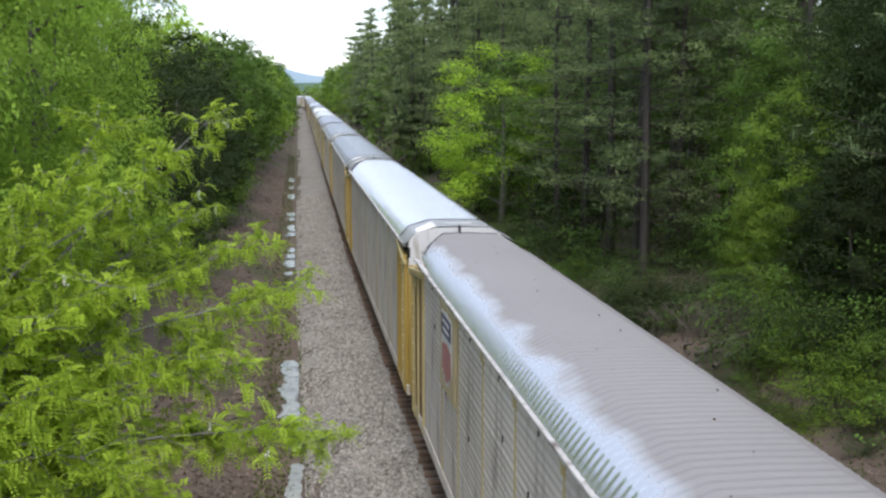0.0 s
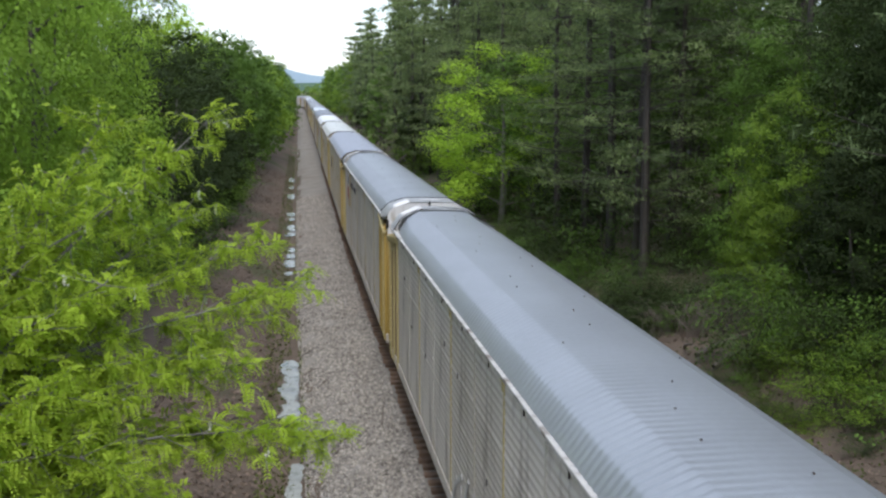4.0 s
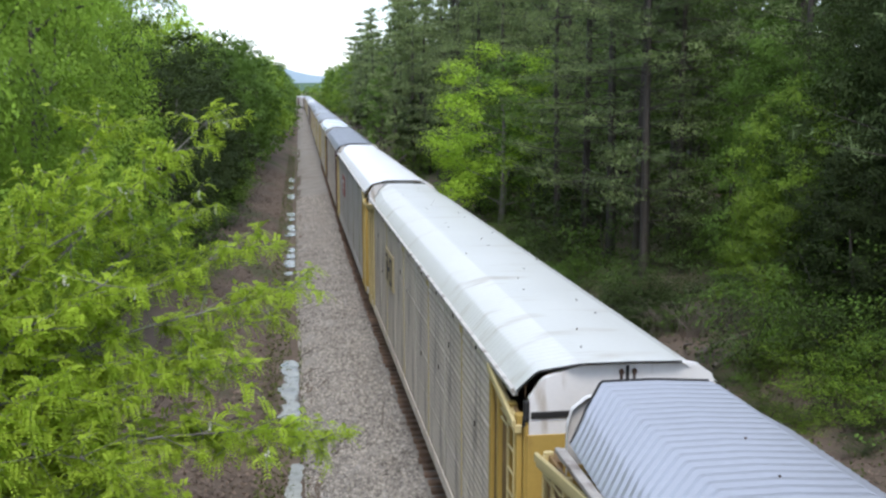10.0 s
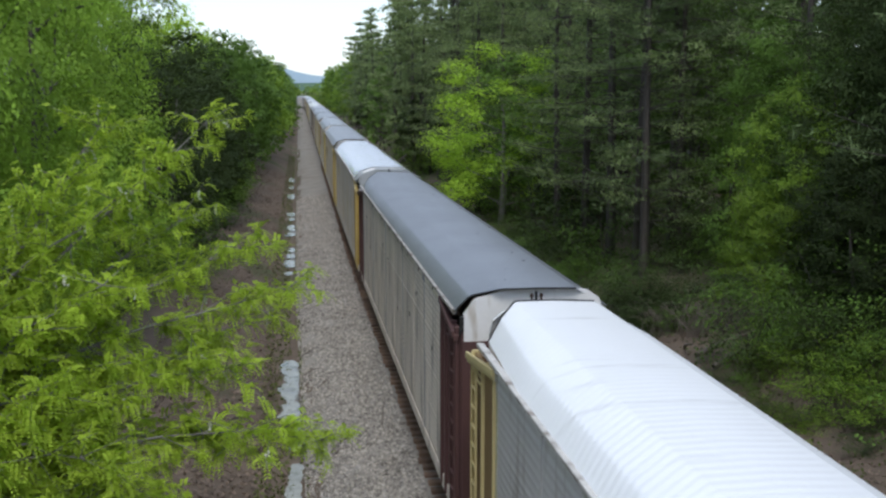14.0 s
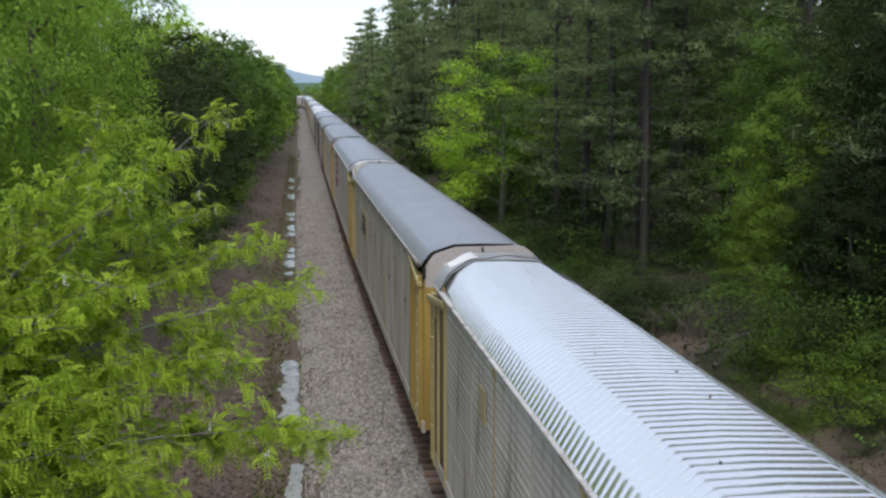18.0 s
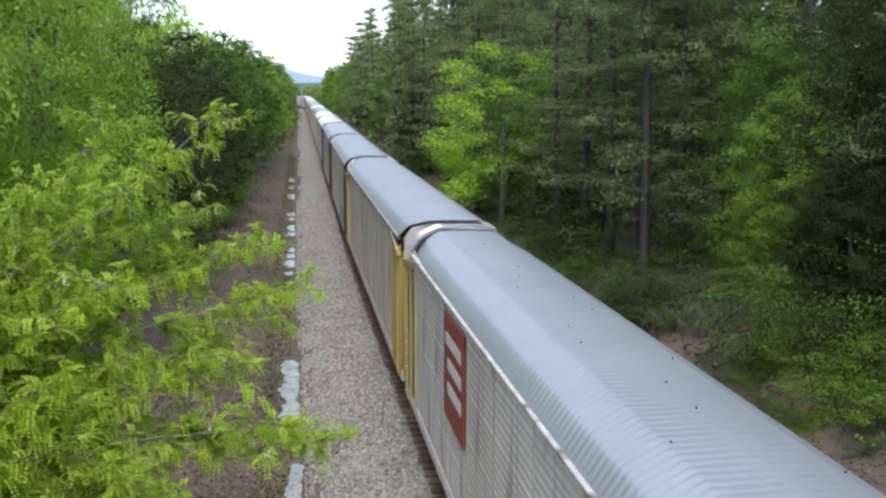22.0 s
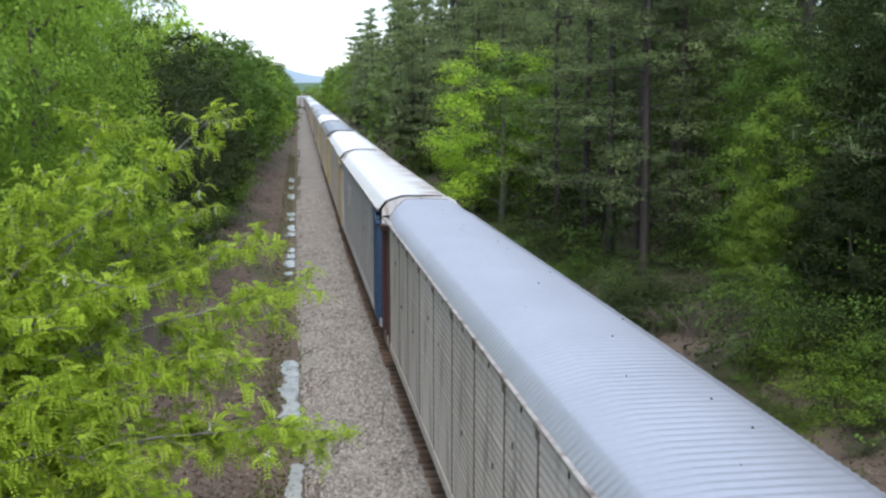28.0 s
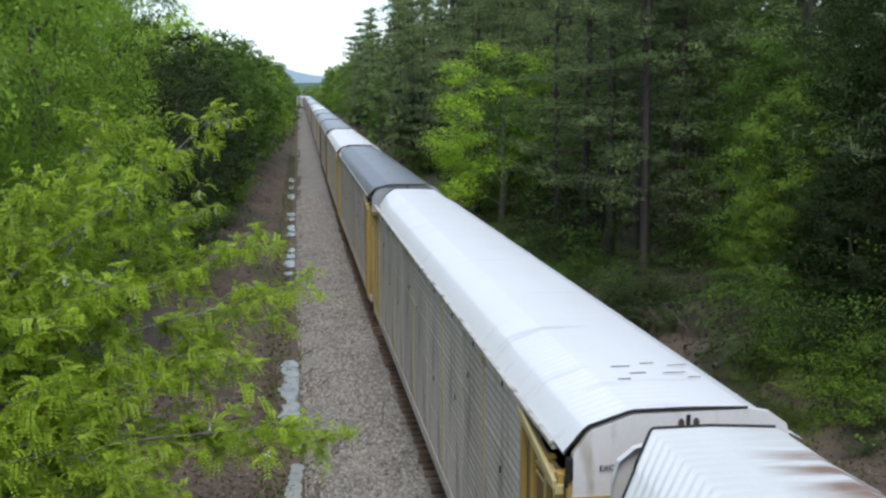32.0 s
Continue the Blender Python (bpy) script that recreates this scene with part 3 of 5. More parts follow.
    MESH["hood_seal"], MESH["hood_zigzag"] = hood_seal_mesh(False), hood_seal_mesh(True)
    MESH["flap"] = flap_mesh(-0.67, -1.25, (0.0, 0.0), (0.95, 0.55), 0.050)
    MESH["flap_far"] = flap_mesh(-0.53, -1.22, (26.66, 26.38), (27.47, 26.85), 0.065)
    MESH["strap"] = boxes_mesh("door_strap", [(-0.035, 0.035, -0.03, 0.0, 5.28, 5.73), (-0.014, 0.014, -0.02, 0.16, 5.715, 5.735)], 0.008)
    MESH["slot"] = boxes_mesh("hood_slot", [(-0.34, 0.40, 0.60, 0.70, 5.715, 5.735)], 0.006)
    MESH["door_rib"] = boxes_mesh("door_rib", [(-0.022, 0.022, -0.018, 0.0, 4.70, 5.63)], 0.006)
    MESH["latch"] = boxes_mesh("latch", [(-0.02, 0.02, -0.03, 0.0, 5.28, 5.58), (-0.035, 0.035, -0.035, 0.0, 5.50, 5.56)], 0.008)
    MESH["cross_seal"] = boxes_mesh("cross_seal", [(-1.40, 1.20, -0.035, 0.0, 4.90, 5.00)], 0.012)
    bolts = [(-0.45 + 0.36 * (i % 4) + 0.2 * math.sin(i * 3.7), 1.1 * i + 0.8) for i in range(23)]
    MESH["bolts"] = boxes_mesh("bolts", [(bx - 0.011, bx + 0.011, by - 0.011, by + 0.011, 5.69, 5.712) for bx, by in bolts])
    MESH["bracket"] = boxes_mesh("corner_bracket", [(-0.035, 0.05, -0.04, 0.06, 4.86, 5.15), (-0.06, -0.02, -0.06, -0.02, 4.78, 4.95)], 0.015)
    MESH["hinge"] = boxes_mesh("grab_iron", [(-0.03, -0.005, 0.0, 0.45, -0.012, 0.012), (-0.03, 0.02, 0.0, 0.02, -0.012, 0.012), (-0.03, 0.02, 0.43, 0.45, -0.012, 0.012)], 0.004)
    MESH["plaque"] = boxes_mesh("sign_panel", [(-0.02, 0.02, 0.0, 2.4, 3.15, 4.30)], 0.006)
    MESH["plaque_tall"] = boxes_mesh("sign_panel", [(-0.02, 0.02, 0.0, 2.4, 2.75, 4.95)], 0.006)
    MESH["plaque_high"] = boxes_mesh("sign_panel", [(-0.02, 0.02, 0.0, 1.95, 3.25, 5.08)], 0.006)
    MESH["shield"] = shield_mesh(1.5, 3.42, 4.98)
    MESH["BUILDING"], MESH["AMERICA"] = text_mesh("BUILDING", 0.42), text_mesh("AMERICA", 0.42)
    MESH["excess"] = text_mesh("EXCESS HEIGHT CAR", 0.098)
    MESH["bar"] = boxes_mesh("bar", [(-0.006, 0.006, 0.0, 1.0, -0.5, 0.5)])
    patch_bm = bmesh.new()
    bmesh.ops.create_cone(patch_bm, cap_ends=True, segments=9, radius1=1.0, radius2=0.9, depth=0.006, matrix=Matrix.Rotation(radians(90), 4, "X"))
    for i, v in enumerate(patch_bm.verts):
        v.co *= 0.75 + 0.25 * ((i * 7) % 5) / 4 if abs(v.co.x) + abs(v.co.z) > 0.1 else 1.0
    MESH["patch"] = bpy.data.meshes.new("rust_patch")
    patch_bm.to_mesh(MESH["patch"])
    patch_bm.free()


# roof, side, posts, end wall, sign, what the label says
CARS = {
    -1: ("roof_tan", "side_grey", "yellow", "end_silver", "emblem", "dusty grey roof and cream posts"),
    0: ("roof_silver", "side_light", "yellow", "end_white", "", "bright silver ribbed roof and yellow posts"),
    1: ("roof_grey", "side_grey", "yellow", "end_silver", "", "grey galvanized roof and yellow ends"),
    2: ("roof_grey", "side_light", "yellow", "end_white", "slogan", "smooth grey roof and yellow ends"),
    3: ("roof_blue", "side_grey", "yellow", "end_white", "letters", "pale blue-grey ribbed roof and cream posts"),
    4: ("roof_cream", "side_brown", "yellow", "end_white", "frame", "cream painted roof and yellow ends"),
    5: ("roof_white", "side_blue", "yellow", "end_white", "red", "bright white roof and bluish sides"),
    6: ("roof_dark", "side_brown", "maroon", "end_white", "", "dark grey roof and brown ends"),
    7: ("roof_silver", "side_grey", "yellow", "end_silver", "small", "bright silver ribbed roof and yellow ends"),
    8: ("roof_grey", "side_brown", "yellow", "end_beige", "letters", "grey roof and dusty beige end wall"),
    9: ("roof_grey", "side_light", "yellow", "end_white", "red_tall", "grey roof and a tall red sign"),
    10: ("roof_grey", "side_brown", "yellow", "end_beige", "", "grey roof, beige end and yellow corner posts"),
    11: ("roof_grey", "side_brown", "maroon", "end_white", "small", "grey roof and brown ends"),
    12: ("roof_blue", "side_grey", "maroon", "end_white", "", "pale grey roof and brown ends"),
    13: ("roof_rusty", "side_blue", "blue", "end_white", "outline", "rust-streaked white roof and dark blue ends"),
    14: ("roof_white", "side_grey", "yellow", "end_white", "", "white roof and yellow ends"),
    15: ("roof_dark", "side_brown", "yellow", "end_silver", "", "dark grey roof and yellow ends"),
    16: ("roof_white", "side_brown", "yellow", "end_white", "", "white roof and yellow ends"),
    17: ("roof_grey", "side_brown", "maroon", "end_white", "", "grey roof and brown ends"),
    18: ("roof_grey", "side_brown", "yellow", "end_white", "", "grey roof and yellow ends"),
    19: ("roof_blue", "side_grey", "yellow", "end_silver", "", "pale grey roof and yellow ends"),
    20: ("roof_white", "side_grey", "maroon", "end_white", "", "white roof and brown ends"),
}
HOODED = (0, 1, 2, 7, 9)
SPARE = ["roof_white", "roof_grey", "roof_blue", "roof_white", "roof_grey", "roof_cream"]


def bars(base, colour, rows, x=-0.026):
    """Painted strokes (y0, y1, z, height) on a panel."""
    for a, b, zz, h in rows:
        bar = put("mark", MESH["bar"], M[colour], base, (x, a, zz))
        bar.scale = (1, b - a, h)


def shield_mesh(w, z0, z1):
    """A shield's outline, swelling at the foot to a point."""
    half = [(0.0, 0.0), (0.22, 0.06), (0.42, 0.20), (0.48, 0.42), (0.43, 0.68), (0.46, 0.84), (0.38, 0.97), (0.2, 0.95), (0.0, 1.0)]
    out = half + [(-u, v) for u, v in half[-2:0:-1]]
    bm = bmesh.new()
    front = [bm.verts.new((-0.006, u * w, z0 + v * (z1 - z0))) for u, v in out]
    back = [bm.verts.new((0.006, u * w, z0 + v * (z1 - z0))) for u, v in out]
    bm.faces.new(front)
    for i in range(len(out)):
        j = (i + 1) % len(out)
        bm.faces.new((front[i], front[j], back[j], back[i]))
    bmesh.ops.recalc_face_normals(bm, faces=bm.faces[:])
    me = bpy.data.meshes.new("emblem")
    bm.to_mesh(me)
    bm.free()
    return me


def sign(car, kind, x):
    """A painted sign on the car's side, in plain shapes; nothing lettered but the slogan."""
    y = 17.55
    if kind in ("letters", "frame"):
        base = put("sign_panel", MESH["plaque"], M["plaque"], car, (x, y, 0), "cream sign panel with dark lettering")
    if kind == "letters":
        for a in (0.28, 0.98, 1.66):
            bars(base, "ink", [(a, a + 0.14, 3.72, 0.74), (a + 0.14, a + 0.5, 4.02, 0.13), (a + 0.14, a + 0.42, 3.72, 0.12), (a + 0.36, a + 0.5, 3.53, 0.34)])
    if kind == "frame":
        bars(base, "ink", [(0.30, 0.42, 3.72, 0.86), (0.42, 0.72, 4.09, 0.12), (0.42, 0.72, 3.35, 0.12), (0.86, 0.98, 3.72, 0.86), (0.98, 1.5, 3.72, 0.14), (1.5, 1.62, 3.72, 0.86), (1.75, 1.87, 3.6, 0.6), (1.87, 2.15, 4.09, 0.12)])
    if kind in ("emblem", "slogan"):
        base = put("sign_panel", MESH["plaque_high"], M["plaque"], car, (x, 20.1, 0), "tall cream sign panel with a striped shield")
        shield = put("emblem", MESH["shield"], M["white_sign"], base, (-0.028, 0.98, 0), "striped shield")
        crest = put("mark", MESH["bar"], M["emblem_blue"], shield, (-0.008, -0.60, 4.66))
        crest.scale = (1, 1.20, 0.42)
        bars(shield, "white_sign", [(-0.42, 0.42, 4.75, 0.08), (-0.36, 0.36, 4.58, 0.07)], -0.016)
        for i in range(6):
            bar = put("mark", MESH["bar"], M["red"], shield, (-0.008, -0.58 + 0.2 * i, 3.90 + 0.03 * abs(i - 2.5)))
            bar.scale = (1, 0.09, 0.86 - 0.12 * abs(i - 2.5))
    if kind == "slogan":
        for word, yc in (("BUILDING", 18.72), ("AMERICA", 16.2)):
            text = put("lettering", MESH[word], M["ink"], car, (x + 0.008, yc, 4.38), "dark painted words", (0, 0, radians(-90)))
    if kind == "outline":
        base = put("sign_panel", MESH["plaque"], M["side_blue"], car, (x + 0.012, y - 0.3, 0), "white outlined emblem on the side")
        bars(base, "white_sign", [(2.05, 2.13, 3.72, 0.9), (1.35, 2.13, 4.16, 0.08), (1.35, 2.13, 3.28, 0.08), (1.35, 1.43, 3.45, 0.34), (1.35, 1.7, 3.62, 0.08), (0.85, 0.93, 3.72, 0.9), (0.35, 1.25, 4.16, 0.08)])
    if kind == "red":
        base = put("sign_panel", MESH["plaque"], M["red"], car, (x, y + 0.1, 0), "faded red sign panel with white marks")
        bars(base, "white_sign", [(0.25 + 0.235 * i, 0.25 + 0.235 * i + 0.17, 3.96, 0.20 if i else 0.26) for i in range(8)] + [(0.55 + 0.21 * i, 0.55 + 0.21 * i + 0.14, 3.62, 0.17) for i in range(6)] + [(0.9 + 0.18 * i, 0.9 + 0.18 * i + 0.12, 3.38, 0.13) for i in range(4)])
    if kind == "red_tall":
        base = put("sign_panel", MESH["plaque_tall"], M["red"], car, (x, y, 0), "tall faded red sign panel with white marks")
        bars(base, "white_sign", [(0.25 + 0.24 * i, 0.25 + 0.24 * i + 0.17, zz, 0.25) for zz, n in ((4.45, 8), (3.95, 7), (3.45, 7)) for i in range(n)])
    if kind == "small":
        base = put("sign_panel", MESH["bar"], M["plaque"], car, (x + 0.005, 20.6, 4.2), "small pale sign plate")
        base.scale = (2, 0.5, 0.6)


def freight_car(k):
    roof, side, post, end, mark, words = CARS.get(k, (SPARE[k % 6], "side_brown", ("greypost", "maroon")[k % 3 == 0], "end_white", "", "weathered metal roof"))
    near = k <= 17
    car = tagged(new("autorack_car"), "enclosed car-carrying wagon, " + words, "freight car", "train cars")
    style = "square" if k in (3, 8, 13, 14) or k in HOODED else "raked"
    shape = "roof_far" if not near else "roof_deep" if k in (0, 7) else "roof_mid" if k in (-1, 3, 6, 8, 10, 11, 12) else "roof_smooth" if k in (5, 14, 16) else "roof"
    put("roof", MESH[shape, style], M[roof], car)
    put("underframe", MESH["deck"], M["steel"], car)
    put("side_sill", MESH["sill"], M[side], car)
    paint = M["post_brown"] if k in (11, 12) else M["stripe"] if k == 5 else M[side] if k in (13, 15) or k > 17 else M["cream"] if post == "yellow" else M["greypost"]
    for sx, turn in ((-1.0, None), (1.0, (0, 0, math.pi))):
        x = 1.50 * sx
        for i, (a, b) in enumerate(zip(POSTS[:-1], POSTS[1:])):
            put("side_panel", MESH["panel_far" if not near else "panel_flat" if k == 5 else "panel", round(b - a, 2)], M[side], car, (x, a + 0.04 if turn is None else b - 0.04, 0), "", turn)
        for i, yy in enumerate(POSTS):
            wide = i % 2 == 1 or k in (-1, 3, 12)
            put("post", MESH["post" if wide else "post_thin"], paint if wide else M["pale_post"] if post == "yellow" and k != 5 else M[side], car, (x, yy, 0), "", turn)
        if near and sx < 0 and k not in (0, 2, 5, 7, 9, 10):
            tagged(put("hooks", MESH["hooks"], M["steel"], car, (x - 0.012, 0, 0)), "small dark hooks on the side panels", kind="stuff")
        put("eave_rail", MESH["eave"], M[side if sx > 0 else "flash_dull" if k in (3, 6, 8, 10, 11, 12, 15) else "flash"], car, (x if turn is None else x - 0.05, 0 if turn is None else CAR_BODY - 0.5, 0.0 if turn is None else -0.07), "pale flashing along the eave", turn)
        for far in (False, True):
            y0 = 0.0 if not far else CAR_BODY
            flip = far != (turn is not None)
            base_y = {(False, -1.0): 0.12, (True, -1.0): CAR_BODY - 2.22, (False, 1.0): 2.22, (True, 1.0): CAR_BODY - 0.12}[(far, sx)]
            plain = far and k != 0      # trailing bays: slim posts, sheets browned for rust and painted-in shade
            bay = side if plain and k in (10, 13) else post
            put("door_pocket", MESH["bay_panel"], M["rust_shade_sheet" if bay == "yellow" else bay], car, (x, base_y, 0), "", turn)
            put("top_rail", MESH["rail_a" if far == (turn is not None) else "rail_b"], M["cream" if bay == "yellow" else bay], car, (x, base_y - 0.05 * sx * -1, 0 if sx < 0 else -0.12), "", turn)
            for dy in (0.07, 1.05, 1.95) if plain else (0.07, 0.62, 1.35, 1.95):
                put("corner_post", MESH["corner_slim" if plain else "corner"], M["cream" if plain and post == "yellow" else bay], car, (x - 0.02 * sx * -1, base_y + (dy if turn is None else -dy), 0), "", turn)
            put("corner_sheet", MESH["corner_sheet"], M["rust_shade_sheet" if plain and post == "yellow" else bay], car, (x, 0.22 if not far else CAR_BODY - 0.22, 0), "", turn)
            if near and sx < 0:
                ly = base_y + (0.12 if not far else 1.43)
                ladder = put("ladder", MESH["ladder"], M["cream" if post == "yellow" else bay], car, (x - 0.07, ly, 0), "side ladder")
                for r in range(11):
                    put("rung", MESH["rung"], M["cream" if post == "yellow" else bay], ladder, (0, 0.02, 1.15 + r * 0.35))
    for far, turn in ((False, None), (True, (0, 0, math.pi))):
        y = -0.012 if not far else CAR_BODY + 0.012
        hooded = k in HOODED and not far
        door = put("end_door", MESH["end_hooded" if hooded else "end"], M[end], car, (0, y, 0), "end doors with a central seam", turn)
        if far:
            door.scale = (0.89, 1, 0.99)
        if hooded:
            for rx in (-0.5, 0.52):
                put("door_rib", MESH["door_rib"], M[end], door, (rx, 0, 0))
        if k in (4, 13) and not far:
            put("cross_seal", MESH["cross_seal"], M["black"], door, label="black rubber seal across the doors")
        if k in (4, 6, 13, 14) and not far:
            for rx in (-0.09, 0.10):
                put("latch", MESH["latch"], M["steel"], door, (rx, 0, 0), "rusty latch")
        if k in (3, 8, 10, 13):
            tagged(put("rivets", MESH["rivets"], M["rail"], door), "rusty rivets along the door's top", kind="stuff")
        if not hooded:
            put("door_seam", MESH["seam"], M["black"], door)
        put("door_base", boxes_once("door_base", (-1.45, 1.37, -0.015, 0.03, 1.0, 4.66)), M[post], door, (0, 0, 0), "painted lower end doors")
        if k in HOODED:
            put("end_hood", MESH["hood_far" if far else "hood"], M["hood_sheet"], car, (0, -0.03 if not far else CAR_BODY + 0.03, 0), "smooth sheet-metal hood over the roof's end")
            put("hood_seal", MESH["hood_zigzag" if far else "hood_seal"], M["black"], car, (0, 1.42 if not far else CAR_BODY - 0.80, -0.010), "black sealing strip")
            put("corner_flap", MESH["flap_far" if far else "flap"], M["white_flap"], car, (0, 0, 0), "white sheet-metal corner flap")
            if not far:
                put("door_strap", MESH["strap"], M["black"], door, (-0.04, 0, 0), "black strap")
                put("hood_slot", MESH["slot"], M["white_flap"], car, (0, 0, 0), "white bar across the hood")
        else:
            put("edge_seal", MESH["seal_far"] if far else MESH["seal", style], M["black"], car, (0, 0.0 if not far else CAR_BODY, 0), "black seal along the roof's end")
        for cx in () if far else (-1.46, 1.46):
            put("corner_bracket", MESH["bracket"], M["black"], car, (cx, 0.02 if not far else CAR_BODY - 0.02, 0), "black latch bracket", turn)
        if near:
            for z in (4.55, 4.68):
                put("grab_iron", MESH["hinge"], M["cream" if post == "yellow" else post], car, (-1.55, 0.75 if not far else CAR_BODY - 1.2, z))
        if k == 13 and not far:
            for rx, rz, rr in ((-0.35, 5.42, 0.05), (-0.22, 5.36, 0.035), (0.25, 5.40, 0.05), (0.42, 5.44, 0.07), (0.60, 5.42, 0.06), (0.78, 5.38, 0.05), (0.95, 5.40, 0.035)):
                patch = put("rust_patch", MESH["patch"], M["steel"], door, (rx, -0.003, rz), "dark rust patch")
                patch.scale = (rr * 0.95, 1, rr * 0.75)
        if near and not far and k in (0, 3, 5, 8, 9, 14, 7, 12, 13):
            if end == "end_beige":
                put("placard", boxes_once("placard", (-1.00, 0.08, -0.008, 0.01, 5.12, 5.26)), M["white_sign"], door, (0, -0.004, 0))
            tagged(put("lettering", MESH["excess"], M["ink"], door, (-0.46 if k in (3, 8) else -0.64, -0.022, 5.155 if k == 8 else 5.08 if k == 3 else 4.98)), "dark stencilled words on the end door")
    for y in (3.2, CAR_BODY - 3.2):
        truck = put("truck", MESH["truck"], M["steel"], car, (0, y, 0), "dark steel bogie")
        for wx in (-0.76, 0.76):
            for wy in (-0.86, 0.86):
                put("wheel", MESH["wheel"], M["rail"], truck, (wx, wy, 0))
    if k == 14:
        for rx, ry, long in ((-0.35, 1.9, 0.3), (0.1, 2.0, 0.22), (0.45, 1.85, 0.3), (-0.2, 1.55, 0.25), (0.25, 1.5, 0.35), (-0.45, 1.3, 0.2), (0.5, 1.25, 0.2)):
            worn = put("worn_patch", boxes_once("worn_patch", (0.0, 1.0, 0.0, 0.03, 0.0, 0.004)), M["steel"], car, (rx, ry, 5.70), "dark worn streak on the roof")
            worn.scale = (long * 0.9, 0.5, 1)
    if near and k not in (5, 14, 13):
        tagged(put("roof_bolts", MESH["bolts"], M["steel"], car), "dark bolt heads on the roof", kind="stuff")
    if k == 1:
        for i, (ya, zb) in enumerate(((11.7, 1.75), (12.05, 2.05), (12.5, 1.6), (12.95, 1.95), (13.4, 1.55), (13.8, 1.85), (14.3, 1.5))):
            scrawl = put("graffiti", MESH["bar"], M["graffiti"], car, (-1.525, ya, zb), "faded pale graffiti", (radians((35, -30, 60)[i % 3]), 0, 0))
            scrawl.scale = (1, 0.12, 0.75)
    if k == 11:
        for ya, yb, z0, z1 in ((2.4, 5.0, 1.25, 2.35), (5.25, 7.1, 1.25, 2.1), (7.4, 9.6, 1.25, 1.8)):
            tagged(put("graffiti", boxes_once("graffiti", (-0.006, 0.006, ya, yb, z0, z1)), M["graffiti_violet"], car, (-1.522, 0, 0)), "faded violet graffiti on the lower side")
    if mark:
        sign(car, mark, -1.545)
    return car


def boxes_once(name, *boxes):
    key = (name, boxes)
    if key not in MESH:
        MESH[key] = boxes_mesh(name, boxes, 0.006)
    return MESH[key]


car_meshes()
TRAIN = {k: freight_car(k) for k in range(-1, 34)}


# ---- woods ----
def leaf_quads(centres, sizes, rng, up=0.5, long=1.6, face=None):
    """Diamond leaves, one at each centre, turned at random but mostly face up, or outwards along face."""
    n = len(centres)
    nor = rng.normal(size=(n, 3)) * (1.0 if face is None else 0.42)
    if face is not None:
        nor += face * 1.3
    nor[:, 2] += up * 3
    nor /= np.linalg.norm(nor, axis=1)[:, None]
    d = rng.normal(size=(n, 3))
    d -= nor * (d * nor).sum(1)[:, None]
    d /= np.linalg.norm(d, axis=1)[:, None]
    w = np.cross(nor, d)
    s = np.asarray(sizes)[:, None]
    pts = np.stack((centres - d * s * long / 2, centres + w * s / 2, centres + d * s * long / 2, centres - w * s / 2), 1)
    return pts.reshape(-1, 3)


def quads_mesh(name, pts):
    n = len(pts) // 4
    return grid_mesh(name, pts, np.arange(4 * n).reshape(n, 4))


def limb(segs, p, d, length, r, rng, bits=4, bend=0.25, lift=0.1):
    """A bent, tapered limb; returns the points along it."""
    p, d = np.array(p, float), np.array(d, float)
    pts = [p.copy()]
    for i in range(bits):
        d = d + rng.normal(size=3) * bend
        d[2] += lift
        d /= np.linalg.norm(d)
        q = p + d * length / bits
        segs.append((p.copy(), q.copy(), r * (1 - 0.8 * i / bits), r * (1 - 0.8 * (i + 1) / bits)))
        p = q
        pts.append(p.copy())
    return pts


